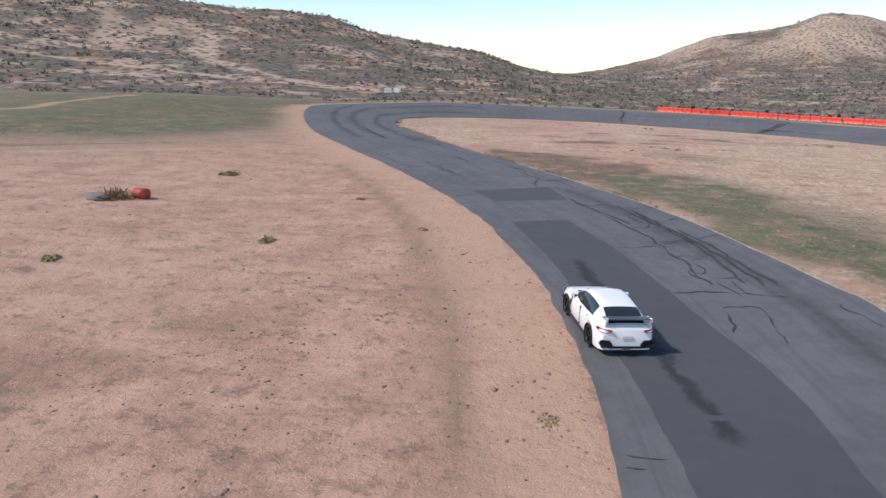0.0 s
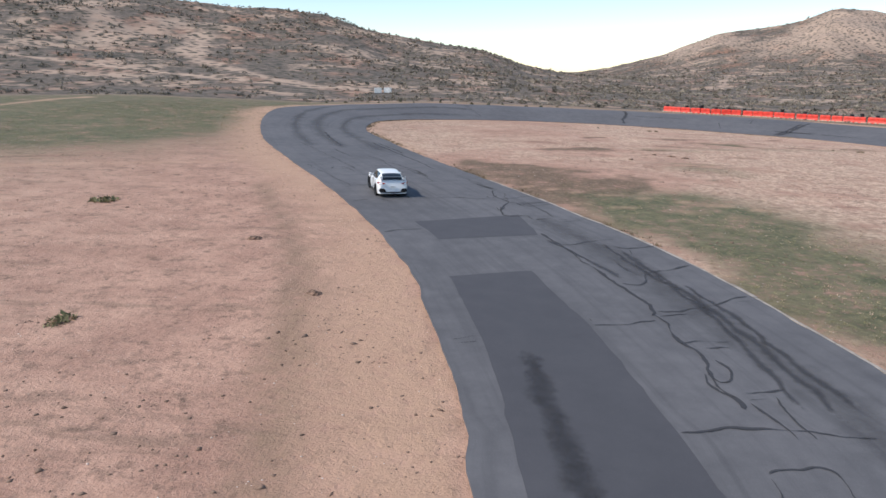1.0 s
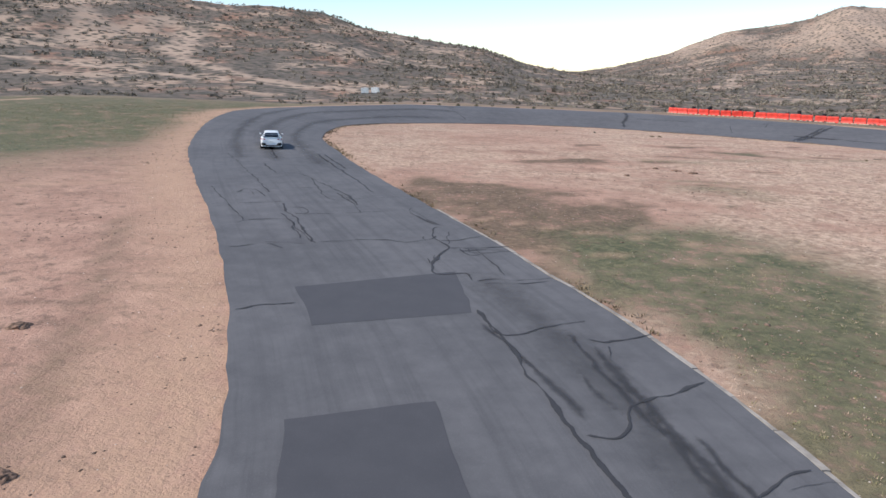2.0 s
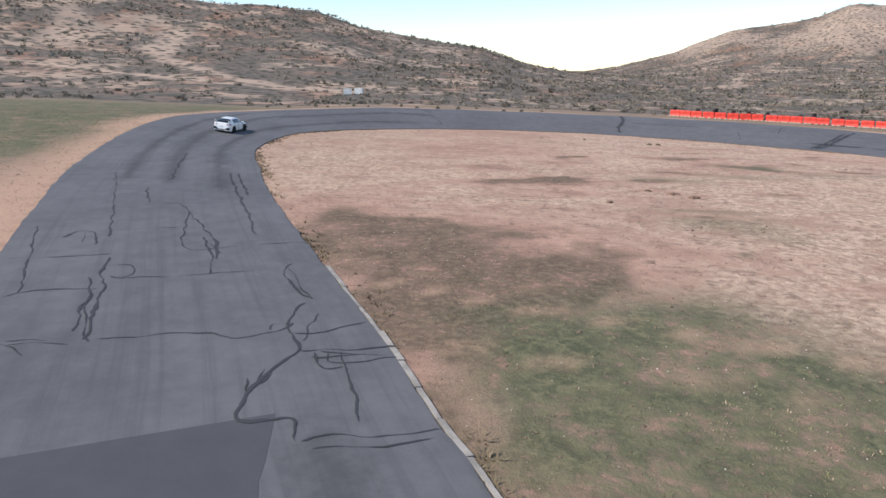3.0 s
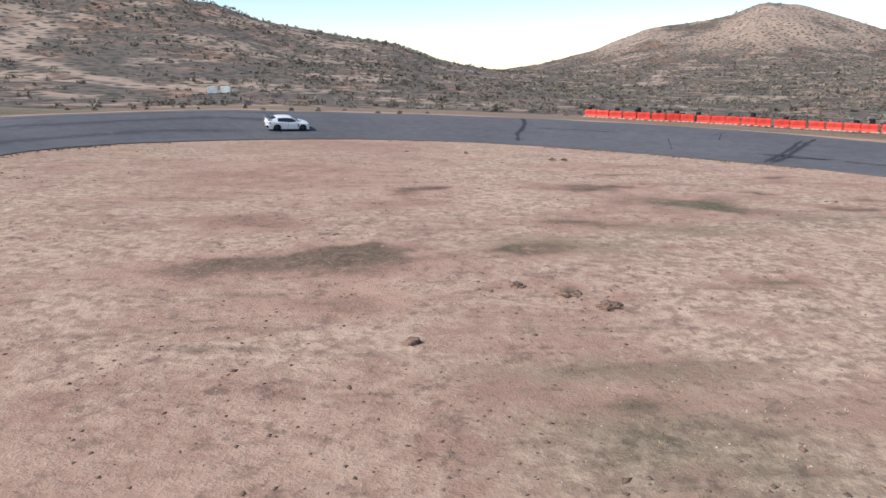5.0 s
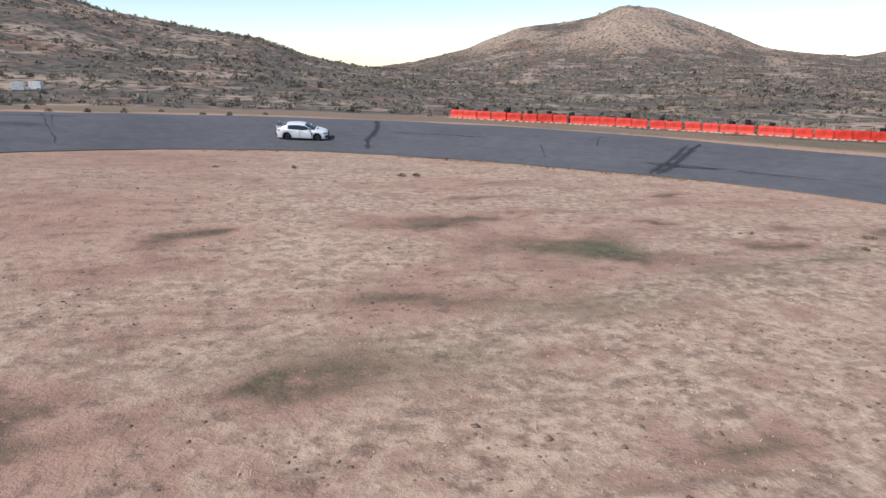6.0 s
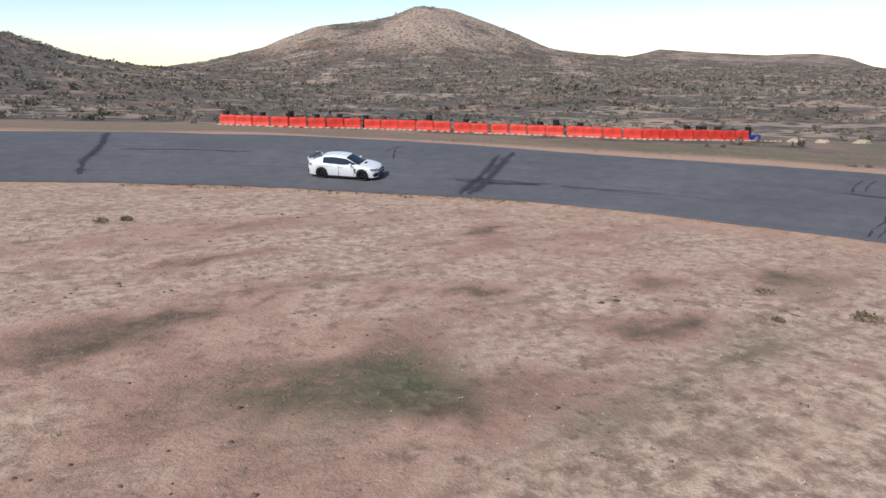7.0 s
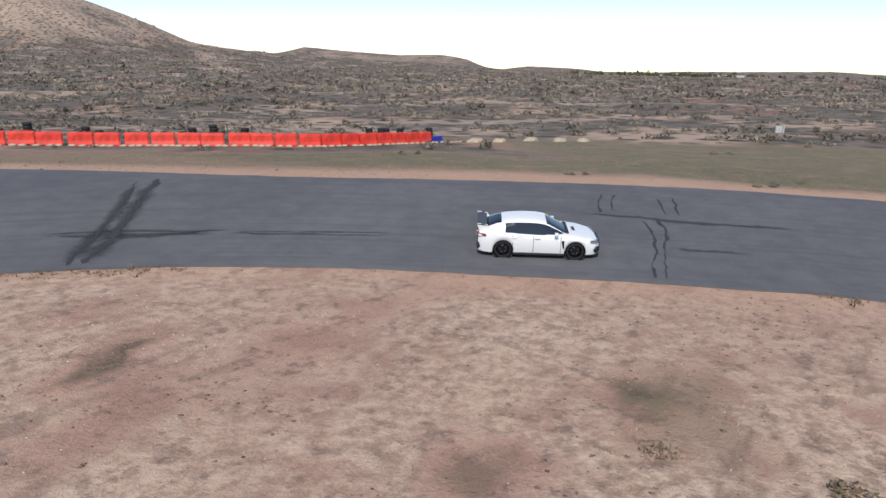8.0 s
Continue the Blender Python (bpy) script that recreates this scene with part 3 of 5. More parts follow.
# a rippled braking mark inside the long patch
ribbon("tyre_mark", [(5.32, 28.22), (5.62, 24.5), (6.1, 18.5), (6.51, 13.5)], 0.9, RUBBER_MARK, ROAD, 0.0062, 0.3, 0.3, 2)
for k in range(34):
    y0 = 28.22 - 0.42 * k
    x0 = 5.32 + 0.0339 * k + 0.12 * math.sin(k * 1.7)
    COUNT[0] += 1
    ribbon("tyre_mark", [(x0 - 0.26, y0 + 0.16), (x0, y0), (x0 + 0.3, y0 - 0.1)], 0.5 + 0.15 * math.sin(k * 2.3), RUBBER_MARK, ROAD, 0.0072 + 0.00004 * k, 0.3, 0.15, k)
crack(0.45, (34.44, 135.46), (33.49, 130.06), (32.24, 126.91), (31.71, 123.6))
crack(0.45, (57.73, 115.6), (54.74, 113.08), (50.03, 109.35))
crack(0.16, (4.57, 134.79), (6.29, 129.39), (7.75, 125.53), (8.45, 123.16))
crack(0.16, (5.84, 133.16), (7.12, 128.2))
crack(0.16, (50.05, 120.19), (52.05, 121.08))
crack(0.16, (51.64, 121.17), (49.6, 117.98))
crack(0.16, (45.91, 120.7), (44.65, 116.75))
crack(0.22, (56.71, 115.79), (53.23, 112.57), (49.53, 109.66))
tyre_mark(0.3, (50.45, 113.02), (52.52, 111.45), (55.06, 108.45))
tyre_mark(0.15, (55.16, 108.35), (56.9, 105.88), (58.93, 102.91))
tyre_mark(0.35, (33.98, 128.83), (38.41, 126.9), (42.53, 124.21))
tyre_mark(0.35, (51.04, 112.39), (52.61, 110.42), (55.56, 108.34))
crack(0.13, (3.55, 13.21), (4.67, 13.07))
crack(0.13, (3.44, 12.76), (4.11, 12.63))
# these three are dark smears along sealed seams, laid with tyre_mark strips
tyre_mark(0.9, (57.41, 115.38), (54.74, 113.08), (50.03, 109.24))
tyre_mark(0.7, (56.4, 115.58), (53.23, 112.57), (49.43, 109.66))
tyre_mark(0.8, (34.58, 136.91), (33.49, 130.06), (32.24, 126.91), (31.71, 123.6))
crack(0.1, (-1.07, 48.53), (0.12, 48.86))
crack(0.11, (1.02, 48.84), (2.14, 49.13), (3.2, 49.66), (4.74, 49.42), (5.77, 50.12), (5.96, 50.65))
crack(0.09, (-0.94, 48.33), (-0.2, 48.54), (0.84, 48.49))
crack(0.16, (-2.15, 56.25), (-1.55, 54.58), (-0.66, 52.88), (-0.03, 51.15), (0.47, 49.88), (1.02, 48.84))
crack(0.11, (-0.66, 52.33), (-0.32, 50.89), (0.34, 49.26))
crack(0.09, (-3.12, 51.65), (-2.55, 52.39), (-0.96, 52.73), (-0.73, 52.98))
crack(0.09, (-5.62, 55.43), (-4.62, 55.78), (-3.08, 56.35), (-2.17, 56.62))
crack(0.12, (-5.28, 58.54), (-5.11, 59.7), (-4.47, 59.6), (-3.43, 57.75))
crack(0.1, (-4.89, 59.73), (-3.97, 58.01))
crack(0.12, (-10.94, 74.71), (-6.48, 65.42), (-4.36, 60.83), (-3.48, 58.98))
crack(0.09, (-2.89, 52.08), (-4.68, 55.55), (-5.92, 57.74), (-7.3, 60.38))
crack(0.1, (-3.38, 65.98), (-1.99, 63.52), (-1, 60.31), (0.09, 57.73), (1.17, 57.88), (2.1, 58.44), (3.95, 59.14), (4.88, 59.1))
crack(0.2, (-2.09, 63.75), (-0.99, 61.91), (0.24, 60.01), (1.03, 58.29), (1.74, 56.39))
crack(0.14, (0.18, 59.52), (1.28, 57.09), (2.12, 54.51))
crack(0.1, (0.71, 58.68), (1.75, 57.15))
crack(0.09, (-1, 53.89), (0.56, 54.2), (2.61, 54.9), (4.37, 55.66))
crack(0.1, (-1.49, 55.25), (-1.02, 55.31), (-0.48, 54.58), (-0.56, 53.94), (-1.12, 54.12))
crack(0.16, (4.6, 56.39), (4.42, 55.73), (5.04, 54.13), (5.58, 53.04), (6.21, 52.58))
crack(0.1, (4.59, 55.75), (5.39, 53.87), (5.98, 52.66))
crack(0.18, (6.01, 52.3), (5.76, 51.63), (5.86, 50.42), (6.24, 49.46), (6.47, 48.67), (6.29, 47.98), (6.12, 47.16), (5.93, 45.87), (5.95, 45.39), (6.19, 45.13), (6.66, 45.21), (7.22, 45.32), (7.46, 44.41))
crack(0.14, (7.46, 44.41), (8.26, 44.78), (9.16, 44.85), (10.4, 45.28))
crack(0.1, (6, 49.82), (6.76, 49.9), (7.45, 50.38), (8.01, 50.95))
crack(0.14, (6.51, 48.64), (7.27, 48.82), (8.12, 49.01), (9.16, 49.29))
crack(0.09, (6.79, 48.36), (7.62, 48.5), (9.03, 48.7))
crack(0.1, (6.93, 48.79), (7.27, 47.75), (8, 47.88))
crack(0.1, (7.28, 48.75), (7.41, 48.08), (8.23, 48.19), (9.18, 48.58))
crack(0.14, (5.64, 47.21), (5.97, 46.34))
crack(0.1, (5.91, 47.69), (6.09, 46.81), (6.2, 47.88))
crack(0.09, (5.67, 50.53), (5.39, 50.38), (5.5, 49.85))
crack(0.1, (7.72, 44.13), (8.54, 44.39), (9.41, 44.54), (10.29, 44.84))
crack(0.09, (7.56, 48.85), (8.25, 46.72), (8.64, 45.25))
tyre_mark(0.22, (-4.36, 76.33), (-1, 67.96), (0.66, 63.97), (2.26, 59.82))
tyre_mark(0.22, (-3.85, 76.46), (-0.51, 68.05))
tyre_mark(0.2, (-7.07, 70.26), (-4.69, 65.45))
crack(0.08, (-4.44, 65.79), (-1.22, 66.37), (-0.04, 66.29))
crack(0.08, (-3.89, 60.08), (-2.67, 60.57), (-1.42, 61.08))
tyre_mark(0.25, (-10.4, 84.71), (-7.97, 76.74), (-6.41, 72.4))
crack(0.2, (7.41, 41.77), (8.22, 39.01), (8.85, 36.22), (9.41, 34.36), (9.74, 33.35), (9.93, 32.57), (9.93, 31.85), (9.81, 31.29))
crack(0.1, (7.62, 41.6), (8.21, 39.8), (9.52, 40.5), (10.79, 41.11))
crack(0.1, (10.48, 39.77), (11.03, 39.57), (12.28, 40.13), (12.55, 40.27))
crack(0.1, (10.97, 39.3), (10.89, 37.86))
crack(0.18, (9.44, 34.52), (10.17, 34.58), (10.6, 35.11), (10.71, 35.82), (11.95, 36.62), (13.02, 37.42))
crack(0.18, (9.93, 31.85), (10.61, 31.9), (11.5, 32.32), (12.25, 32.62), (12.91, 33.27), (13.87, 33.62))
crack(0.09, (12.89, 32.93), (13.69, 33.25), (14.17, 33.16))
tyre_mark(0.24, (9.81, 37.98), (10.19, 36.26), (10.53, 35.45))
crack(0.09, (6.97, 48.7), (8.25, 48.68))
crack(0.08, (6.47, 49.16), (6.52, 51.51))
crack(0.1, (9.83, 31.36), (11.03, 31.7))
crack(0.2, (9.74, 31.65), (10, 30.71), (9.93, 29.4), (10.36, 28.28), (10.16, 27.39), (10.01, 26.43), (10.32, 25.88), (10.23, 25.33))
crack(0.15, (10.54, 28.26), (10.72, 27.77), (10.5, 27.03), (10.17, 26.87), (10.15, 27.46))
crack(0.15, (9.97, 27.38), (9.86, 26.42), (10.4, 25.99))
crack(0.1, (7.54, 30.34), (8.56, 30.57), (9.78, 31.16))
crack(0.1, (7.6, 31.09), (7.76, 30.54))
crack(0.13, (8.33, 24.21), (9.64, 24.53), (10.9, 24.5), (11.89, 24.45), (12.8, 24.28))
crack(0.13, (10.47, 26.23), (11.83, 26.42))
crack(0.13, (10.42, 25.94), (11.21, 26))
crack(0.14, (10.51, 25.83), (10.84, 24.38), (10.93, 24.04))
crack(0.14, (11.24, 26.23), (11.28, 25.01), (11.31, 24.07))
crack(0.09, (9.87, 29.19), (10.62, 29.46), (11.62, 29.47))
crack(0.09, (10.47, 29.04), (11.44, 29.01))
crack(0.11, (3.17, 28.96), (4.08, 29.33))
crack(0.09, (3.28, 28.73), (4.06, 29))
crack(0.09, (0.17, 40.83), (0.89, 41.36), (1.97, 41.73))
crack(0.07, (-2.18, 47.56), (-0.99, 48.35), (0.06, 47.68))
crack(0.08, (-1.67, 53.94), (0.44, 49.85), (1.14, 48.69))
crack(0.11, (9.55, 22.77), (10.17, 23.06), (11.09, 23.04), (11.01, 22.11), (10.73, 21.17), (10.54, 19.7))
crack(0.14, (9.57, 22.77), (9.57, 22.07), (9.39, 21.14), (9.06, 20.45))
crack(0.14, (14.39, 23.98), (14.16, 23.2), (14.62, 22.59), (14.56, 21.45))
tyre_mark(0.35, (10.48, 39.52), (11.53, 34.36), (12.11, 30.68), (12.38, 27.57), (12.44, 24.97))
tyre_mark(0.3, (11.75, 35.03), (12.47, 31.57), (12.73, 28.29), (13.14, 25.27))
tyre_mark(0.3, (7.46, 41.03), (8.87, 37.59), (9.79, 34.8))
tyre_mark(0.3, (11.06, 36.33), (11.74, 31.59), (11.83, 28.77), (11.69, 25.3))
tyre_mark(0.25, (9.92, 40.39), (10.7, 36.66), (11.32, 34.34))
crack(0.16, (67.75, 97.74), (66.49, 97.43), (65.29, 96.95))
crack(0.16, (68.12, 97.2), (66.65, 96.92), (65.73, 96.51))
crack(0.13, (68.52, 95.45), (67.39, 94.9), (66.52, 94.48))
crack(0.13, (69, 95), (67.68, 94.42), (66.69, 93.94))
crack(0.2, (65.48, 95.23), (64.4, 94.48), (62.91, 93.96), (61.28, 93.58), (60.01, 93.14))
crack(0.2, (65.8, 94.71), (64.51, 93.96), (63.04, 93.74), (61.53, 93.19), (60.18, 92.88))
tyre_mark(0.45, (64.75, 97.8), (65.66, 95.42), (66.39, 92.86), (67.63, 89.45))
tyre_mark(0.4, (63.04, 93.74), (63.56, 92.47), (64.31, 90.63))
tyre_mark(0.35, (50.36, 112.85), (52.3, 111.12), (54.93, 108.39))
tyre_mark(0.22, (54.86, 108.3), (56.79, 105.79), (58.6, 102.8))
# darker rubbered-in lanes through the bend
for off, wide in ((0.22, 2.0), (0.47, 2.6), (0.68, 2.0)):
    ia, ib = pairs_along(0)
    lane = ia + (ib - ia) * off
    lo, hi = int(np.argmin(np.hypot(lane[:, 0] + 4, lane[:, 1] - 66))), int(np.argmin(np.hypot(lane[:, 0] - 12, lane[:, 1] - 126)))
    COUNT[0] += 1
    ribbon("rubbered_lane", [tuple(q) for q in lane[lo + int(20 * off):hi:14]], wide, LANE, ROAD, 0.0025 + 0.0008 * off, 0.3, 0.8, 3, "darker lane of worn-in tyre rubber")
lane = ia + (ib - ia) * 0.22
lo, hi = int(np.argmin(np.hypot(lane[:, 0] - 14, lane[:, 1] - 12))), int(np.argmin(np.hypot(lane[:, 0] - 7, lane[:, 1] - 50)))
ribbon("rubbered_lane", [tuple(q) for q in lane[lo:hi:12]], 2.4, LANE, ROAD, 0.0022, 0.3, 0.8, 4, "darker lane of worn-in tyre rubber")


def build_kerb():
    """A pale strip of concrete slabs along the inside of the bend."""
    kerb = tagged(new("kerb"), "pale worn concrete edging strip beside the track", "kerb", kind="structure")
    a = spline(INNER, 0.5)
    lo, hi = int(np.argmin(np.hypot(a[:, 0] - 14, a[:, 1] - 2))), int(np.argmin(np.hypot(a[:, 0] - 4.2, a[:, 1] - 58.2)))
    line = a[lo:hi]
    d = np.gradient(line, axis=0)
    d /= np.linalg.norm(d, axis=1)[:, None]
    right = np.stack([d[:, 1], -d[:, 0]], 1)
    rng = random.Random(4)
    i = 0
    while i + 5 < len(line):
        n = rng.choice((3, 4, 5))
        wide, gap = 0.13 + rng.uniform(-0.04, 0.05), rng.uniform(0.02, 0.08)
        verts, faces = [], []
        for k in range(n + 1):
            q, m = line[i + k] + d[i + k] * (gap if k == 0 else 0), right[i + k]
            for off, up in ((0.02, -0.1), (0.03, 0.078), (0.03 + wide, 0.06), (0.05 + wide, -0.1)):
                v = q + m * (off + rng.uniform(-0.015, 0.015))
                verts.append((v[0], v[1], height(v[0], v[1]) + up + rng.uniform(-0.006, 0.006)))
        for k in range(n):
            for c in range(3):
                faces.append((4 * k + c, 4 * k + c + 1, 4 * k + c + 5, 4 * k + c + 4))
        faces += [(3, 2, 1, 0), (4 * n, 4 * n + 1, 4 * n + 2, 4 * n + 3)]
        mesh_object("kerb_slab", verts, faces, CONCRETE, kerb)
        i += n


build_kerb()


# ---- things beside the track ----
def box(bm, x0, x1, y0, y1, z0, z1, bevel=0.0, m=None):
    """A box with rounded edges, added to bm."""
    made = bmesh.ops.create_cube(bm, size=1.0, matrix=(m or Matrix()) @ Matrix.LocRotScale(((x0 + x1) / 2, (y0 + y1) / 2, (z0 + z1) / 2), None, (x1 - x0, y1 - y0, z1 - z0)))
    if bevel:
        edges = list({e for v in made["verts"] for e in v.link_edges})
        bmesh.ops.bevel(bm, geom=edges, offset=bevel, segments=2, profile=0.6, affect="EDGES")
    return bm


def prism(bm, profile, x0, x1):
    """A closed profile in y and z, pulled along x from x0 to x1."""
    a = [bm.verts.new((x0, y, z)) for y, z in profile]
    b = [bm.verts.new((x1, y, z)) for y, z in profile]
    n = len(profile)
    for i in range(n):
        bm.faces.new((a[i], a[(i + 1) % n], b[(i + 1) % n], b[i]))
    bm.faces.new(a[::-1])
    bm.faces.new(b)
    bmesh.ops.recalc_face_normals(bm, faces=bm.faces)
    return bm


def water_barrier(material, label, tall=1.0):
    """A water-filled plastic road barrier with a stepped foot, fork slots, ribs and a filler cap."""
    top = tagged(new("water_barrier"), label, "barrier", "barrier row beside the track")
    half = [(0.30, 0.0), (0.31, 0.14), (0.24, 0.24), (0.17, 0.46), (0.155, 0.90), (0.12, 1.02), (0.06, 1.06)]
    profile = [(y, z) for y, z in half] + [(-y, z) for y, z in half[::-1]]
    bm = prism(bmesh.new(), profile, -0.84, 0.84)
    bmesh.ops.bevel(bm, geom=[e for e in bm.edges if abs(e.verts[0].co.x) > 0.8 and abs(e.verts[1].co.x) > 0.8], offset=0.035, segments=2, affect="EDGES")
    part("body", bm, material, top, smooth_faces=False)
    for x in (-0.5, 0.0, 0.5):
        for s in (1, -1):
            bm = box(bmesh.new(), x - 0.09, x + 0.09, s * 0.165 - 0.022, s * 0.165 + 0.022, 0.42, 0.86, 0.012)
            part("rib", bm, material, top)
    # no opening is cut: black blocks stand for the shade inside the fork slots
    for x in (-0.42, 0.42):
        bm = box(bmesh.new(), x - 0.14, x + 0.14, -0.318, 0.318, 0.03, 0.11)
        part("fork_slot_block", bm, RUBBER, top, "black block for the shade inside a fork-lift slot")
    bm = bmesh.new()
    bmesh.ops.create_cone(bm, cap_ends=True, segments=14, radius1=0.06, radius2=0.055, depth=0.05, matrix=Matrix.Translation((0.3, 0, 1.075)))
    part("filler_cap", bm, material, top)
    bm = prism(bmesh.new(), [(y * 0.5, 0.12 + z * 0.78) for y, z in profile], 0.84, 0.90)
    part("coupling", bm, material, top)
    for o in top.children:
        o.data.transform(Matrix.Diagonal((1, 1, tall, 1)))
    return top


def torus(bm, r, q, m, n=20, k=8):
    """A ring with a flattened, tyre-like tube."""
    rows = []
    for i in range(n):
        a = 2 * math.pi * i / n
        ring = []
        for j in range(k):
            b = 2 * math.pi * (j + 0.5) / k
            d, h = r + q * math.copysign(abs(math.cos(b)) ** 0.7, math.cos(b)), q * 1.15 * math.copysign(abs(math.sin(b)) ** 0.6, math.sin(b))
            ring.append(bm.verts.new(m @ Vector((d * math.cos(a), d * math.sin(a), h))))
        rows.append(ring)
    for i in range(n):
        for j in range(k):
            bm.faces.new((rows[i][j], rows[(i + 1) % n][j], rows[(i + 1) % n][(j + 1) % k], rows[i][(j + 1) % k]))
    return bm


def tyre_stack(x, y, count, rng):
    top = tagged(new("tyre_stack"), "stack of old black tyres behind the orange barriers", "tyres", "tyre stacks behind the barriers")
    for i in range(count):
        bm = torus(bmesh.new(), 0.225, 0.105, pose(rng.uniform(-0.04, 0.04), rng.uniform(-0.04, 0.04), 0.12 + 0.235 * i, rng.uniform(-3, 3), rng.uniform(-3, 3), 0))
        part("tyre", bm, RUBBER, top, smooth_faces=True)
    top.matrix_basis = pose(x, y, height(x, y) - 0.02, 0, 0, rng.uniform(0, 360))


def lumpy(name, size, material, seed, parent=None, label="", cuts=2):
    """A rough rounded lump of the given half sizes that rests at z 0."""
    bm = bmesh.new()
    bmesh.ops.create_icosphere(bm, subdivisions=cuts, radius=1.0)
    for v in bm.verts:
        k = 1 + 0.28 * noise.noise(v.co * 1.7 + Vector((seed * 3.1, 0, 0)))
        v.co = Vector((v.co.x * size[0] * k, v.co.y * size[1] * k, max(-0.15, v.co.z * k) * size[2] + 0.1 * size[2]))
    return part(name, bm, material, parent, label, smooth_faces=True)


BARRIER_LINE = spline([(46.14, 150.84), (52.54, 146.3), (60.07, 143.26), (71.48, 135.1), (81.63, 125.37), (95.61, 122.83)], 0.05)


def build_barriers():
    rng = random.Random(8)
    model = water_barrier(ORANGE, "orange plastic water-filled barrier in a row by the track")
    blue = water_barrier(BLUE, "low blue plastic barrier at the end of the row", 0.6)
    s = np.r_[0, np.cumsum(np.hypot(*np.diff(BARRIER_LINE, axis=0).T))]
    place = lambda d: np.array([np.interp(d, s, BARRIER_LINE[:, 0]), np.interp(d, s, BARRIER_LINE[:, 1])])
    d, n, first, ends = 0.9, 0, True, []
    while d < s[-1] - 0.5:
        p, q = place(d - 0.8), place(d + 0.8)
        c = place(d)
        turn = math.degrees(math.atan2(*(q - p)[::-1])) + rng.uniform(-5, 5)
        side_way = np.array([-(q - p)[1], (q - p)[0]]) / 1.6
        c = c + side_way * rng.uniform(-0.14, 0.14)
        m = pose(c[0], c[1], height(c[0], c[1]) - 0.03, rng.uniform(-1.5, 1.5), 0, turn)
        last = d > s[-1] - 2.4
        if last:
            blue.matrix_basis = m
        elif first:
            model.matrix_basis, first = m, False
        else:
            copy_thing(model, m)
        if rng.random() < 0.75:
            t = c + side_way * rng.uniform(0.62, 0.8) + (q - p) * rng.uniform(-0.5, 0.5)
            tyre_stack(t[0], t[1], rng.choice((5, 6, 6, 7)), rng)
        n += 1
        d += rng.choice((1.76, 1.8, 1.82, 1.84, 1.84, 1.9, 2.05))
    # pale sandbags along the foot
    bag = tagged(lumpy("sandbag", (0.33, 0.2, 0.13), SANDBAG, 1), "pale filled sandbag lying at the foot of the barriers", "sandbag", "sandbags along the barriers")
    first, d = True, 0.3
    while d < s[-1] + 2:
        p, q = place(min(d, s[-1]) - 0.4), place(min(d, s[-1]))
        way = (q - p) / np.linalg.norm(q - p)
        c = q + way * max(0, d - s[-1]) + np.array([way[1], -way[0]]) * rng.uniform(0.42, 0.6)
        m = pose(c[0], c[1], height(c[0], c[1]), 0, 0, math.degrees(math.atan2(way[1], way[0])) + rng.uniform(-25, 25))
        if first:
            bag.matrix_basis, first = m, False
        else:
            copy_thing(bag, m)
        d += rng.choice((0.5, 0.62, 0.7, 0.9))


def spoil_heap(x, y, size, seed):
    ob = tagged(lumpy("sand_heap", size, SANDBAG, seed, cuts=3), "low pale heap of dumped sand past the barriers", "sand heap", "sand heaps")
    ob.matrix_basis = pose(x, y, height(x, y) - 0.06, 0, 0, -30 + 7 * seed)


def white_tank(x, y, turn):
    """A pale box-shaped tank on skids."""
    top = tagged(new("storage_tank"), "white painted box-shaped storage tank on skids in the scrub", "tank", "white tanks in the scrub")
    part("body", box(bmesh.new(), -0.95, 0.95, -0.65, 0.65, 0.15, 1.45, 0.05), WHITE_METAL, top)
    part("lid", box(bmesh.new(), -0.3, 0.3, -0.3, 0.3, 1.43, 1.53, 0.02), WHITE_METAL, top)
    for s in (-0.45, 0.45):
        part("skid", box(bmesh.new(), -0.95, 0.95, s - 0.06, s + 0.06, -0.1, 0.17), CONCRETE, top)
    top.matrix_basis = pose(x, y, height(x, y), 0, 0, turn)


def white_board(x, y, turn):
    top = tagged(new("board_sign"), "blank white board on two posts beside the scrub", "sign")
    part("panel", box(bmesh.new(), -0.6, 0.6, -0.02, 0.02, 0.45, 1.25, 0.008), WHITE_METAL, top)
    for s in (-0.45, 0.45):
        part("post", box(bmesh.new(), s - 0.04, s + 0.04, 0.025, 0.1, -0.2, 1.3), CONCRETE, top)
    top.matrix_basis = pose(x, y, height(x, y), 0, 0, turn)


def twig_heap(name, centre, size, count, material, seed, thick=0.012):
    """A heap of crossed dry sticks, as one mesh."""
    rng = np.random.default_rng(seed)
    verts, faces = [], []
    for _ in range(count):
        p = rng.normal(0, 0.45, 3) * size
        p[2] = abs(p[2])
        d = rng.normal(0, 1, 3)
        d /= np.linalg.norm(d)
        length = rng.uniform(0.15, 0.5) * size[0]
        u = np.cross(d, (0.3, 0.5, 0.81))
        u /= np.linalg.norm(u)
        v = np.cross(d, u)
        b = len(verts)
        for k, w in ((-1, thick), (1, thick * 0.5)):
            for a in (0, 2.1, 4.2):
                q = p + d * length * k / 2 + (u * math.cos(a) + v * math.sin(a)) * w
                verts.append((q[0], q[1], max(q[2], -0.02)))
        faces += [(b, b + 1, b + 4, b + 3), (b + 1, b + 2, b + 5, b + 4), (b + 2, b, b + 3, b + 5)]
    ob = mesh_object(name, verts, faces, material)
    ob.location = (*centre, height(*centre))
    return ob


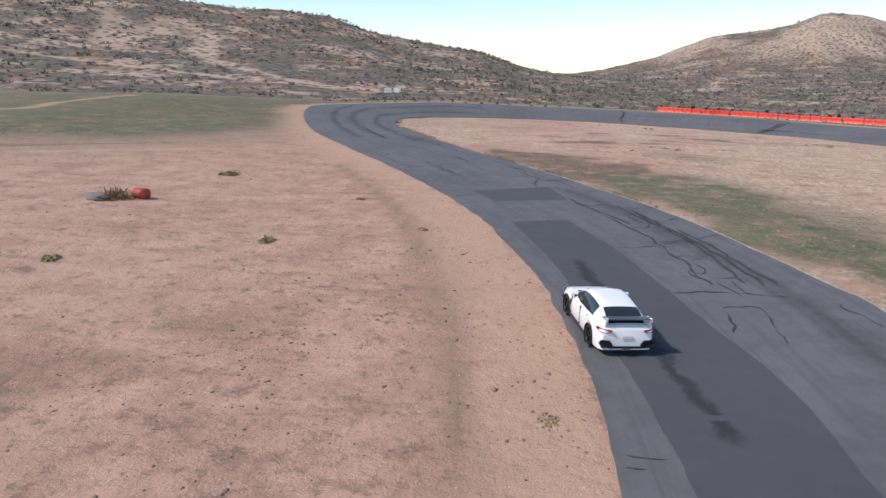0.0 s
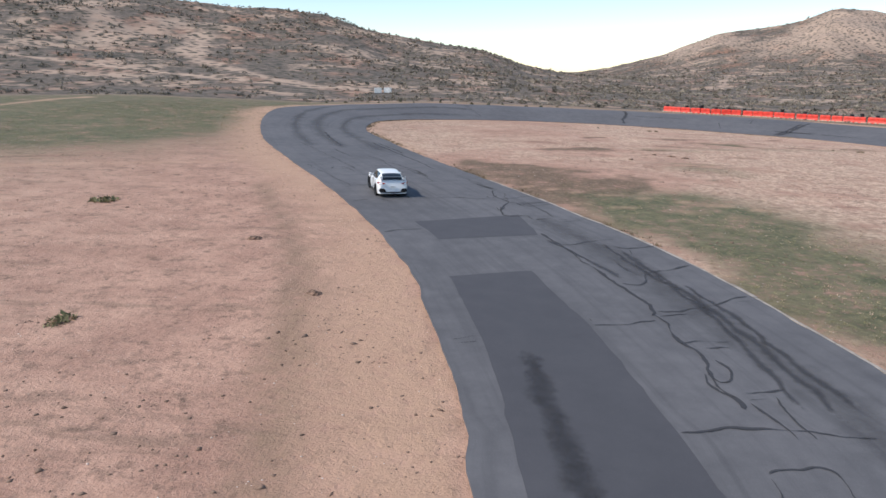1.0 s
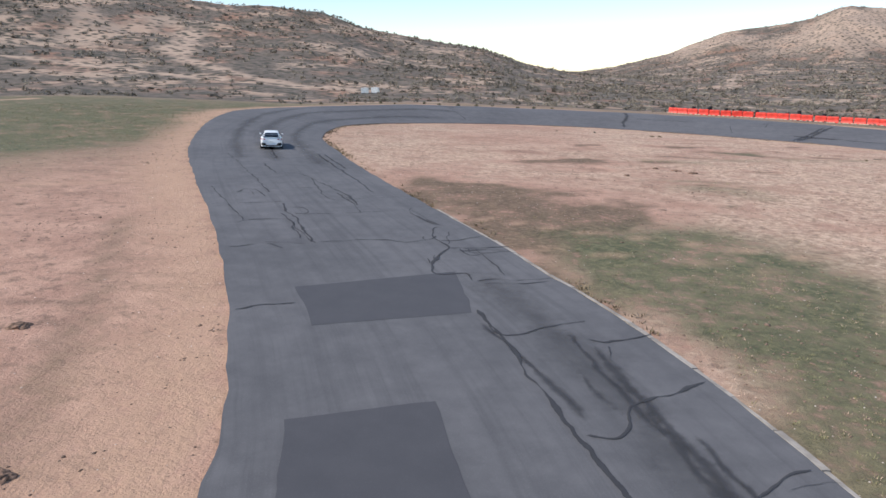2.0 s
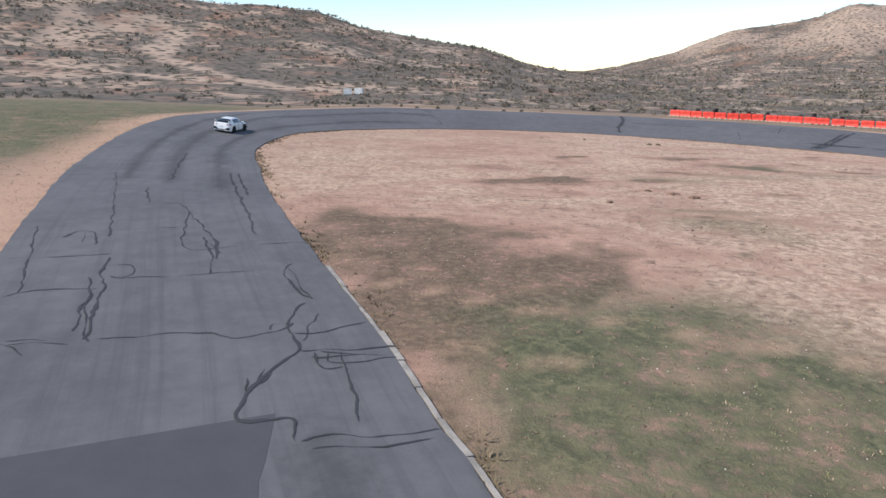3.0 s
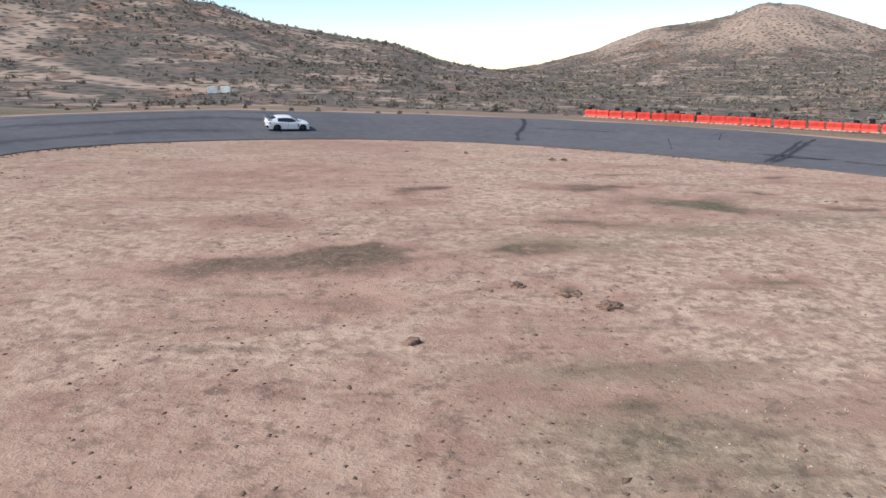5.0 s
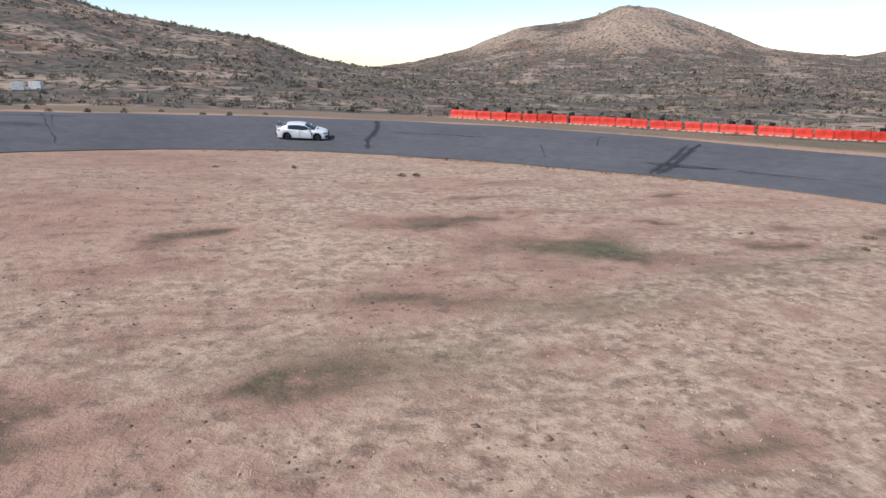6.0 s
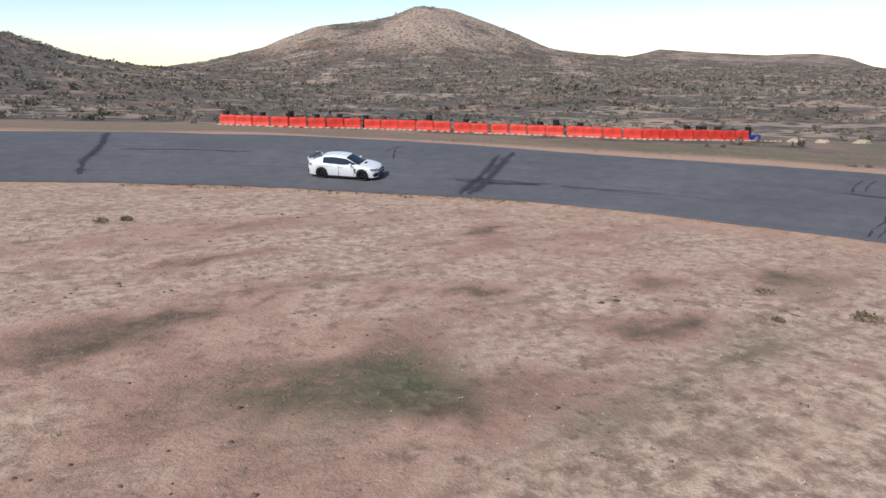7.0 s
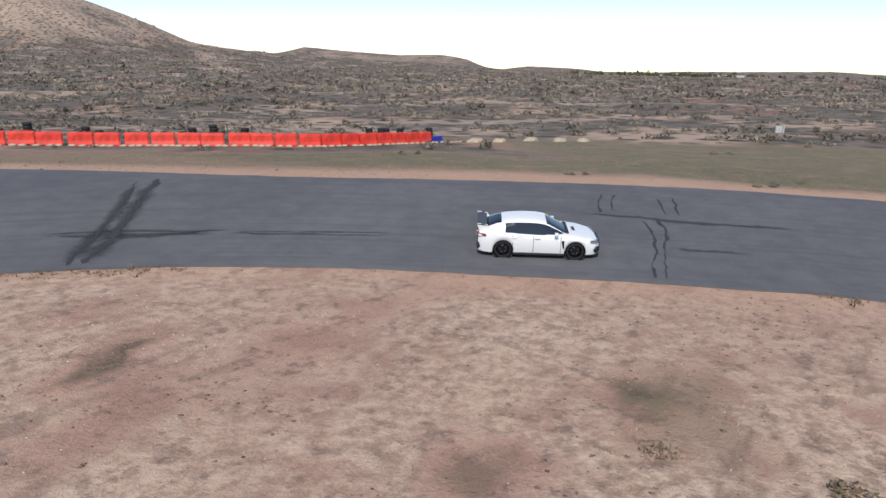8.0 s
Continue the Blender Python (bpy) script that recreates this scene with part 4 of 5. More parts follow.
def build_debris():
    rng = random.Random(3)
    tagged(twig_heap("brush_pile", (-18.27, 36.41), np.array((0.95, 0.55, 0.5)), 420, DRY_TWIG, 5, 0.02), "pile of dry brown brush dumped on the bare ground", "brush pile")
    drum = tagged(new("plastic_drum"), "faded red plastic drum lying beside the brush pile", "drum")
    bm = bmesh.new()
    bmesh.ops.create_cone(bm, cap_ends=True, segments=24, radius1=0.29, radius2=0.29, depth=0.86)
    bmesh.ops.bevel(bm, geom=[e for e in bm.edges if abs(e.verts[0].co.z - e.verts[1].co.z) < 1e-4], offset=0.03, segments=2, affect="EDGES")
    part("shell", bm, RED, drum, smooth_faces=True)
    for z in (-0.15, 0.15):
        part("hoop", torus(bmesh.new(), 0.285, 0.018, Matrix.Translation((0, 0, z)), 24, 6), RED, drum, smooth_faces=True)
    drum.matrix_basis = pose(-17.02, 36.81, height(-17.02, 36.81) + 0.28, 90, 0, 68)
    board = tagged(new("bent_panel"), "bent white sheet panel leaning on the brush pile", "panel")
    bm = bmesh.new()
    box(bm, -0.45, 0.45, -0.012, 0.012, 0.0, 0.55, 0.005)
    part("sheet", bm, WHITE_METAL, board)
    bm = bmesh.new()
    box(bm, -0.45, 0.45, -0.012, 0.012, 0.0, 0.3, 0.005, pose(0, 0, 0.55, 50))
    part("flap", bm, WHITE_METAL, board)
    board.matrix_basis = pose(-19.17, 35.96, height(-19.17, 35.96) - 0.03, 28, 0, 20)


def far_house(x, y, size, turn, tint):
    top = tagged(new("house"), "distant low pale house among trees on the plain", "house", "houses on the far plain")
    w, d, h = size
    part("wall", box(bmesh.new(), -w / 2, w / 2, -d / 2, d / 2, -3, h), tint, top)
    bm = prism(bmesh.new(), [(-d / 2 - 0.6, h), (d / 2 + 0.6, h), (0, h + d * 0.22)], -w / 2 - 0.5, w / 2 + 0.5)
    part("roof", bm, ROOF, top)
    for k in (-0.3, 0.05, 0.32):
        part("window", box(bmesh.new(), w * k - 0.8, w * k + 0.8, -d / 2 - 0.05, -d / 2 + 0.02, 1.0, 2.2), GLASS_DARK, top)
    top.matrix_basis = pose(x, y, height(x, y), 0, 0, turn)


WHITE_METAL = worn("white_painted_metal", (0.74, 0.73, 0.70), 0.55, 0, 2.0, 0.15)
RED = worn("faded_red_plastic", (0.42, 0.07, 0.035), 0.6, 0, 3.0)
DRY_TWIG = worn("dry_twigs", (0.23, 0.145, 0.085), 0.95, 0, 4.0)
ROOF = worn("roof_shingles", (0.20, 0.15, 0.12), 0.9, 0, 0.6)
GLASS_DARK = plain("dark_window_glass", (0.02, 0.025, 0.03), 0.08)

build_barriers()
for k, (hx, hy, hw) in enumerate(((97.94, 120.8, 1.1), (99.61, 118.97, 0.8), (105.35, 118.1, 1.5), (107.36, 115.58, 1.3), (109.3, 113.68, 0.9))):
    spoil_heap(hx, hy, (hw, 0.7, 0.42), k + 2)
white_tank(-16.3, 199.4, 8)
white_tank(-13.7, 199.9, -5)
white_board(127.7, 96.3, 62)
build_debris()
rng = random.Random(12)
for k in range(9):
    bearing = radians(72.5 + 1.15 * k + rng.uniform(-0.3, 0.3))
    far = 1500 + rng.uniform(-150, 250)
    far_house(MIDX + far * math.sin(bearing), MIDY + far * math.cos(bearing), (rng.uniform(14, 26), 10, rng.uniform(3.2, 5)), rng.uniform(0, 180), rng.choice((WHITE_METAL, SANDBAG, CONCRETE)))


# ---- plants, clods and stones ----
def scatter_mesh(name, verts, tris, material, label, category):
    me = bpy.data.meshes.new(name)
    me.vertices.add(len(verts))
    me.vertices.foreach_set("co", np.asarray(verts, np.float32).ravel())
    me.loops.add(tris.size)
    me.loops.foreach_set("vertex_index", tris.ravel().astype(np.int32))
    me.polygons.add(len(tris))
    me.polygons.foreach_set("loop_start", np.arange(len(tris)) * 3)
    me.update(calc_edges=True)
    me.materials.append(material)
    return tagged(new(name, me), label, category, kind="stuff")


def bushes(x, y, radius, leaves, rng, flat=0.75, leaf=0.55):
    """Rough bushes as loose triangles spread through a dome; each leaf clump is an island."""
    n = len(x)
    z = ground_height(x, y)
    d = rng.normal(0, 1, (n, leaves, 3))
    d /= np.linalg.norm(d, axis=2, keepdims=True)
    d[..., 2] = np.abs(d[..., 2])
    out = rng.uniform(0.35, 1.0, (n, leaves, 1)) ** 0.6
    wob = 1 + 0.35 * rng.normal(0, 1, (n, 1, 3)).clip(-1.4, 1.4)
    centre = d * out * wob * np.array([1, 1, flat]) * radius[:, None, None]
    tri = rng.normal(0, 1, (n, leaves, 3, 3)) * leaf * radius[:, None, None, None] * 0.62
    v = centre[:, :, None, :] + tri
    v[..., 2] = np.maximum(v[..., 2], -0.1)
    v += np.stack([x, y, z], 1)[:, None, None, :]
    return v.reshape(-1, 3), np.arange(n * leaves * 3).reshape(-1, 3)


def tufts(x, y, tall, blades, rng, spread=0.5):
    """Grass tufts of thin leaning blades."""
    n = len(x)
    z = ground_height(x, y)
    a = rng.uniform(0, 2 * np.pi, (n, blades))
    root = np.stack([np.cos(a), np.sin(a), 0 * a], 2) * rng.uniform(0, spread, (n, blades, 1)) * tall[:, None, None]
    lean = np.stack([np.cos(a), np.sin(a), 0 * a], 2) * rng.uniform(0.2, 1.1, (n, blades, 1)) * tall[:, None, None]
    up = np.zeros((n, blades, 3))
    up[..., 2] = rng.uniform(0.5, 1.0, (n, blades)) * tall[:, None]
    wide = np.stack([-np.sin(a), np.cos(a), 0 * a], 2) * 0.16 * tall[:, None, None]
    v = np.stack([root - wide, root + wide, root + lean + up], 2)
    v += np.stack([x, y, z - 0.01], 1)[:, None, None, :]
    return v.reshape(-1, 3), np.arange(n * blades * 3).reshape(-1, 3)


OCTA = np.array([(1, 0, 0), (0, 1, 0), (-1, 0, 0), (0, -1, 0), (0, 0, 1), (0, 0, -0.4)], float)
OCTA_TRIS = np.array([(0, 1, 4), (1, 2, 4), (2, 3, 4), (3, 0, 4), (1, 0, 5), (2, 1, 5), (3, 2, 5), (0, 3, 5)])


def lumps(x, y, size, rng, flat=0.5):
    n = len(x)
    z = ground_height(x, y)
    v = OCTA[None] * (1 + 0.45 * rng.normal(0, 1, (n, 6, 1)).clip(-1.3, 1.3)) * size[:, None, None] * np.array([1, 1, flat])
    a = rng.uniform(0, 6.28, n)
    c, s = np.cos(a)[:, None], np.sin(a)[:, None]
    v = np.stack([v[..., 0] * c - v[..., 1] * s, v[..., 0] * s + v[..., 1] * c, v[..., 2]], 2)
    v += np.stack([x, y, z], 1)[:, None, :]
    return v.reshape(-1, 3), (np.arange(n)[:, None, None] * 6 + OCTA_TRIS).reshape(-1, 3)


def off_road(x, y, keep):
    """Whether places lie off the asphalt by keep metres."""
    return (side(INNER_LINE, x, y) < -keep) | (side(OUTER_LINE, x, y) > keep)


def build_plants():
    rng = np.random.default_rng(7)
    # scrub on the plain and the hills
    n = 130000
    bearing = np.radians(rng.uniform(-62, 112, n))
    r = np.sqrt(rng.uniform(70**2, 980**2, n))
    x, y = MIDX + r * np.sin(bearing), MIDY + r * np.cos(bearing)
    c = cover(x, y)
    thick = np.clip(0.75 + 0.5 * fractal(x, y, 38, 101) + 0.25 * fractal(x, y, 9, 103), 0.05, 1)
    open_hill = np.where((x < -20) & (r < 330), 0.55, 1.0)
    keep = rng.uniform(0, 1, n) < c[:, 2] ** 2 * thick * open_hill * np.clip(1.25 - r / 900, 0.3, 1) * (1 - c[:, 1])
    keep &= np.abs(side(BARRIER_LINE[::40], x, y)) > 1.8
    x, y, r = x[keep], y[keep], r[keep]
    radius = rng.uniform(0.35, 1.0, len(x)) * (1 + 0.4 * (rng.uniform(0, 1, len(x)) > 0.9)) * np.where(r < 170, 0.8, 1)
    near = r < 230
    for name, pick, leaves, leaf in (("desert_scrub", near, 34, 0.42), ("desert_scrub", (r >= 230) & (r < 480), 14, 0.7), ("desert_scrub", r >= 480, 6, 1.0)):
        v, t = bushes(x[pick], y[pick], radius[pick], leaves, rng, 0.8, leaf)
        scatter_mesh(name, v, t, SCRUB, "grey-brown desert scrub covering the plain and hills", "scrub")
    # trees on the far rise
    n = 260
    bearing = np.radians(np.r_[rng.normal(76, 2.2, n - 90), rng.uniform(68, 92, 90)])
    r = rng.uniform(1150, 1700, n)
    x, y = MIDX + r * np.sin(bearing), MIDY + r * np.cos(bearing)
    v, t = bushes(x, y, rng.uniform(2.0, 4.5, n), 30, rng, 1.5, 0.5)
    scatter_mesh("distant_trees", v, t, GREEN_SHRUB, "dark green trees on the far rise", "trees")

    # grass, clods and stones on the open ground
    n = 170000
    x, y = rng.uniform(-45, 85, n), rng.uniform(6, 128, n)
    inside = off_road(x, y, 0.15)
    x, y = x[inside], y[inside]
    c = cover(x, y)
    patchy = np.clip(0.5 + 0.9 * fractal(x, y, 7, 111), 0, 1)
    dice = rng.uniform(0, 1, len(x))
    dry = dice < (0.10 + 0.5 * c[:, 3]) * patchy * np.where(x < 2, 0.15, 1)
    v, t = tufts(x[dry], y[dry], rng.uniform(0.025, 0.075, dry.sum()), 6, rng, 1.6)
    scatter_mesh("dry_grass", v, t, STRAW, "short dry straw grass on the infield", "grass")
    lush = (rng.uniform(0, 1, len(x)) < c[:, 0] * 0.75 * np.clip(patchy + 0.2, 0, 1)) & (c[:, 2] < 0.5)
    v, t = tufts(x[lush], y[lush], rng.uniform(0.03, 0.09, lush.sum()), 7, rng, 1.6)
    scatter_mesh("green_grass", v, t, GRASS, "thin green grass patches beside the track", "grass")
    n = 60000
    x, y = rng.uniform(-40, 70, n), rng.uniform(6, 126, n)
    pick = off_road(x, y, 0.1) & (rng.uniform(0, 1, n) < np.clip(0.35 + 0.8 * fractal(x, y, 5, 121), 0.04, 1))
    v, t = lumps(x[pick], y[pick], rng.uniform(0.02, 0.06, pick.sum()) * (1 + 0.8 * (rng.uniform(0, 1, pick.sum()) > 0.94)), rng, 0.45)
    scatter_mesh("soil_clods", v, t, CLOD, "dark clods of soil strewn over the dirt", "clods")
    n = 14000
    x, y = rng.uniform(-40, 70, n), rng.uniform(6, 126, n)
    pick = off_road(x, y, 0.05)
    v, t = lumps(x[pick], y[pick], rng.uniform(0.01, 0.028, pick.sum()), rng, 0.6)
    scatter_mesh("pale_stones", v, t, STONE, "small pale stones strewn over the dirt", "stones")
    # weeds at the inner edge of the bend
    line = spline(INNER, 0.08)
    line = line[(line[:, 1] > 40) & (line[:, 0] < 62)]
    off = rng.normal(0.25, 0.3, len(line))
    d = np.gradient(line, axis=0)
    d /= np.linalg.norm(d, axis=1)[:, None]
    p = line + np.stack([d[:, 1], -d[:, 0]], 1) * np.abs(off)[:, None]
    some = rng.uniform(0, 1, len(p)) < np.clip(0.25 + 0.9 * fractal(p[:, 0], p[:, 1], 6, 131), 0, 0.9)
    v, t = tufts(p[some, 0], p[some, 1], rng.uniform(0.07, 0.2, some.sum()), 8, rng, 1.0)
    scatter_mesh("edge_weeds", v, t, WEED, "brown weeds along the edge of the asphalt", "weeds")


def shrub(x, y, radius, material, label, seed, flat=0.8):
    """A small plant: woody stems and a ragged crown of leaf clumps."""
    rng = np.random.default_rng(seed)
    top = tagged(new("shrub"), label, "shrub", "lone shrubs on the open ground")
    stems = twig_heap("stems", (x, y), np.array((radius, radius, radius * flat)), 14, DRY_TWIG, seed, 0.012)
    v, t = bushes(np.array([0.0]), np.array([0.0]), np.array([radius]), 150, rng, flat, 0.2)
    v[:, 2] -= height(0, 0)
    me = bpy.data.meshes.new("crown")
    me.from_pydata([tuple(q) for q in v], [], [tuple(q) for q in t])
    me.materials.append(material)
    crown = new("crown", me)
    crown.parent = top
    stems.parent, stems.location = top, (0, 0, 0)
    stems["kind"] = crown["kind"] = "stuff"
    top.location = (x, y, height(x, y) - 0.02)


STRAW = leaf_material("dry_straw", (0.20, 0.13, 0.085), (0.52, 0.36, 0.26))
GRASS = leaf_material("green_grass_blades", (0.075, 0.09, 0.035), (0.20, 0.18, 0.09))
WEED = leaf_material("brown_weeds", (0.06, 0.048, 0.03), (0.20, 0.15, 0.09))
CLOD = leaf_material("soil_clod", (0.085, 0.055, 0.04), (0.20, 0.13, 0.092))
STONE = leaf_material("pale_stone", (0.40, 0.31, 0.25), (0.60, 0.51, 0.44))
GREEN_SHRUB = leaf_material("dark_green_leaves", (0.03, 0.04, 0.02), (0.085, 0.085, 0.045))
build_plants()
DARK_LABEL, BROWN_LABEL = "small dark green shrub on the open dirt", "low brown-green dry shrub on the infield"
for k, (sx, sy, sr) in enumerate(((-8.31, 29.5, 0.5), (-14.88, 45.43, 0.7), (-15.82, 25.63, 0.6), (2.2, 14.71, 0.3), (48.94, 87.27, 0.42), (46.47, 88.27, 0.22), (32.64, 109.21, 0.42), (31.63, 109.05, 0.3))):
    shrub(sx, sy, sr, GRASS if k < 4 else WEED, DARK_LABEL, 40 + k, 0.14 if k < 4 else 0.5)
for k, (sx, sy, sr) in enumerate(((20.17, 113.29, 0.3), (25.2, 113.19, 0.32), (75.11, 91.34, 0.4), (74.41, 92.04, 0.38), (78.42, 90.39, 0.35), (99.75, 98.51, 0.45), (101.24, 97.52, 0.45), (73.18, 101.31, 0.35), (73.74, 100.68, 0.35), (78.57, 114.97, 0.4), (77.48, 115.49, 0.4), (48.7, 90.2, 0.3))):
    shrub(sx, sy, sr, SCRUB, BROWN_LABEL, 60 + k, 0.6)
rng = random.Random(21)
for k in range(14):
    sx = -20 + 3.4 * k + rng.uniform(-1, 1)
    sy = 139 + 0.2 * k + rng.uniform(-1.5, 3) + (4 if k < 5 else 0)
    shrub(sx, sy, rng.uniform(0.25, 0.45), GREEN_SHRUB, "small dark shrub on the grass verge past the track", 90 + k, 0.9)
DUG_SOIL = worn("dug_soil", (0.24, 0.15, 0.105), 0.95, 0.0, 9, 0.55)
for k, (sx, sy, sw) in enumerate(((23.87, 74.47, 0.45), (24.77, 73.4, 0.5), (22.45, 75.22, 0.35), (19.14, 70.82, 0.3), (-1.38, 32.49, 0.3), (-5.29, 39.27, 0.4))):
    heap = tagged(lumpy("soil_heap", (sw * 0.8, sw * 0.6, 0.1), DUG_SOIL, 30 + k, cuts=4), "small low heap of dug brown soil on the dirt", "soil heap", "dug soil heaps")
    for v in heap.data.vertices:
        crumble = 1 + 0.5 * noise.noise(v.co * 7 + Vector((k, 0, 0))) + 0.35 * noise.noise(v.co * 19)
        v.co = Vector((v.co.x * crumble, v.co.y * crumble, v.co.z * (0.3 + 0.8 * crumble)))
    heap.matrix_basis = pose(sx, sy, height(sx, sy) - 0.02, 0, 0, 40 * k)


# ---- the car ----
PAINT = plain("white_car_paint", (0.86, 0.86, 0.85), 0.28, 0, 0.6)
GLOSS_BLACK = plain("gloss_black_trim", (0.012, 0.012, 0.013), 0.25)
SATIN_BLACK = plain("satin_black_plastic", (0.022, 0.022, 0.024), 0.55)
CARBON = plain("dark_grey_wing", (0.06, 0.062, 0.066), 0.35)
CAR_GLASS = plain("tinted_car_glass", (0.018, 0.022, 0.026), 0.04)
CAR_GLASS.node_tree.nodes["Principled BSDF"].inputs["Specular IOR Level"].default_value = 0.9
TAIL_RED = plain("red_lamp_glass", (0.30, 0.012, 0.012), 0.15)
LAMP_CLEAR = plain("clear_lamp_glass", (0.16, 0.17, 0.19), 0.06)
RIM_DARK = plain("black_alloy", (0.02, 0.02, 0.022), 0.35, 0.6)
RED_BADGE = plain("red_enamel", (0.45, 0.02, 0.02), 0.3)
STEEL = plain("brushed_steel", (0.45, 0.45, 0.46), 0.3, 1.0)

WHEELBASE_Y = (1.37, -1.33)


def along(y, table):
    ys, vs = zip(*sorted(table))
    return float(np.interp(y, ys, vs))


HALF_WIDTH = ((2.28, 0.60), (2.2, 0.74), (2.05, 0.845), (1.75, 0.905), (1.37, 0.935), (0.9, 0.905), (0, 0.895), (-0.8, 0.91), (-1.33, 0.94), (-1.8, 0.925), (-2.08, 0.885), (-2.2, 0.83), (-2.27, 0.76))
TOP = ((2.28, 0.60), (2.2, 0.70), (2.0, 0.80), (1.5, 0.90), (1.0, 0.975), (0.5, 0.98), (-1.5, 1.0), (-1.85, 1.075), (-2.1, 1.06), (-2.2, 1.02), (-2.27, 0.90))
SHOULDER = ((2.28, 0.54), (2.2, 0.62), (2.0, 0.72), (1.5, 0.84), (1.0, 0.89), (0, 0.915), (-1.0, 0.95), (-1.7, 1.0), (-2.1, 0.96), (-2.2, 0.93), (-2.27, 0.84))


def car_body(parent):
    ys = np.unique(np.r_[np.linspace(-2.27, 2.28, 80), [w + s * 0.372 for w in WHEELBASE_Y for s in (-1, 1)]])
    rows = []
    bm = bmesh.new()
    for y in ys:
        w, zt, zs = along(y, HALF_WIDTH), along(y, TOP), along(y, SHOULDER)
        zb = 0.20 + 0.10 * max(0, -y - 1.9) + 0.12 * max(0, y - 2.0)
        for c in WHEELBASE_Y:
            if abs(y - c) < 0.375:
                zb = max(zb, 0.335 + math.sqrt(max(0.0, 0.375**2 - (y - c) ** 2)))
        mid = zs - zb
        half = [(w * 0.955, zb), (w * 0.985, zb + mid * 0.22), (w, zb + mid * 0.5), (w * 0.988, zb + mid * 0.72), (w * 0.955, zs - 0.02), (w * 0.90, zs + (zt - zs) * 0.45), (w * 0.72, zs + (zt - zs) * 0.8), (w * 0.35, zt - 0.006), (0.0, zt)]
        ring = [bm.verts.new((x, y, z)) for x, z in half]
        ring += [bm.verts.new((-x, y, z)) for x, z in half[-2::-1]]
        rows.append(ring)
    for a, b in zip(rows, rows[1:]):
        for i in range(len(a) - 1):
            bm.faces.new((a[i], b[i], b[i + 1], a[i + 1]))
    bm.faces.new(rows[0])
    bm.faces.new(rows[-1][::-1])
    bmesh.ops.recalc_face_normals(bm, faces=bm.faces)
    ob = part("body", bm, PAINT, parent, "white painted body shell", smooth_faces=True)
    mod = ob.modifiers.new("edges", "EDGE_SPLIT")
    mod.split_angle = radians(38)
    return ob


ROOF_Z = ((1.04, 0.955), (0.7, 1.13), (0.4, 1.285), (0.2, 1.365), (-0.1, 1.41), (-0.5, 1.42), (-0.9, 1.405), (-1.25, 1.365), (-1.6, 1.285), (-1.85, 1.185), (-2.1, 1.045))
BELT_W = ((1.04, 0.66), (0.7, 0.80), (0.2, 0.835), (-0.8, 0.84), (-1.4, 0.82), (-1.8, 0.76), (-2.1, 0.68))
ROOF_W = ((1.04, 0.62), (0.4, 0.585), (-0.1, 0.57), (-0.9, 0.56), (-1.5, 0.56), (-2.1, 0.60))


def greenhouse(parent):
    ys = np.linspace(1.04, -2.1, 46)
    rows = []
    for y in ys:
        z, wb, wr = along(y, ROOF_Z), along(y, BELT_W), along(y, ROOF_W)
        zb = min(along(y, SHOULDER) - 0.01, z - 0.01)
        row = []
        for k in (0.0, 0.33, 0.66, 0.88, 1.0):
            row.append((wb + (wr - wb) * k + 0.025 * math.sin(math.pi * k), zb + (z - 0.035 - zb) * k))
        row += [(wr * 0.86, z - 0.006), (wr * 0.45, z + 0.006), (0, z + 0.01)]
        rows.append([(x, y, h) for x, h in row])
    cells = {"window_glass": [], "roof": []}
    for i in range(len(ys) - 1):
        y = (ys[i] + ys[i + 1]) / 2
        for k in range(7):
            if k <= 2:
                kind = "roof" if y < -1.28 else "window_glass"
            elif k == 3:
                kind = "roof"
            else:
                kind = "roof" if -1.42 < y < 0.30 else "window_glass"
            cells[kind].append((i, k))
    for name, material in (("window_glass", CAR_GLASS), ("roof", PAINT)):
        bm = bmesh.new()
        for s in (1, -1):
            for i, k in cells[name]:
                q = [rows[i][k], rows[i + 1][k], rows[i + 1][k + 1], rows[i][k + 1]]
                f = [bm.verts.new((x * s, y, z)) for x, y, z in q]
                bm.faces.new(f if s > 0 else f[::-1])
        bmesh.ops.remove_doubles(bm, verts=bm.verts, dist=1e-4)
        bmesh.ops.recalc_face_normals(bm, faces=bm.faces)
        part(name, bm, material, parent, "dark tinted glass" if name == "window_glass" else "", smooth_faces=True)


def lathe(bm, profile, n=36):
    """Turns a profile of (radius, x) about the x axis."""
    rings = []
    for i in range(n):
        a = 2 * math.pi * i / n
        rings.append([bm.verts.new((x, r * math.cos(a), r * math.sin(a))) for r, x in profile])
    for i in range(n):
        p, q = rings[i], rings[(i + 1) % n]
        for j in range(len(profile) - 1):
            bm.faces.new((p[j], q[j], q[j + 1], p[j + 1]))
    bmesh.ops.recalc_face_normals(bm, faces=bm.faces)
    return bm


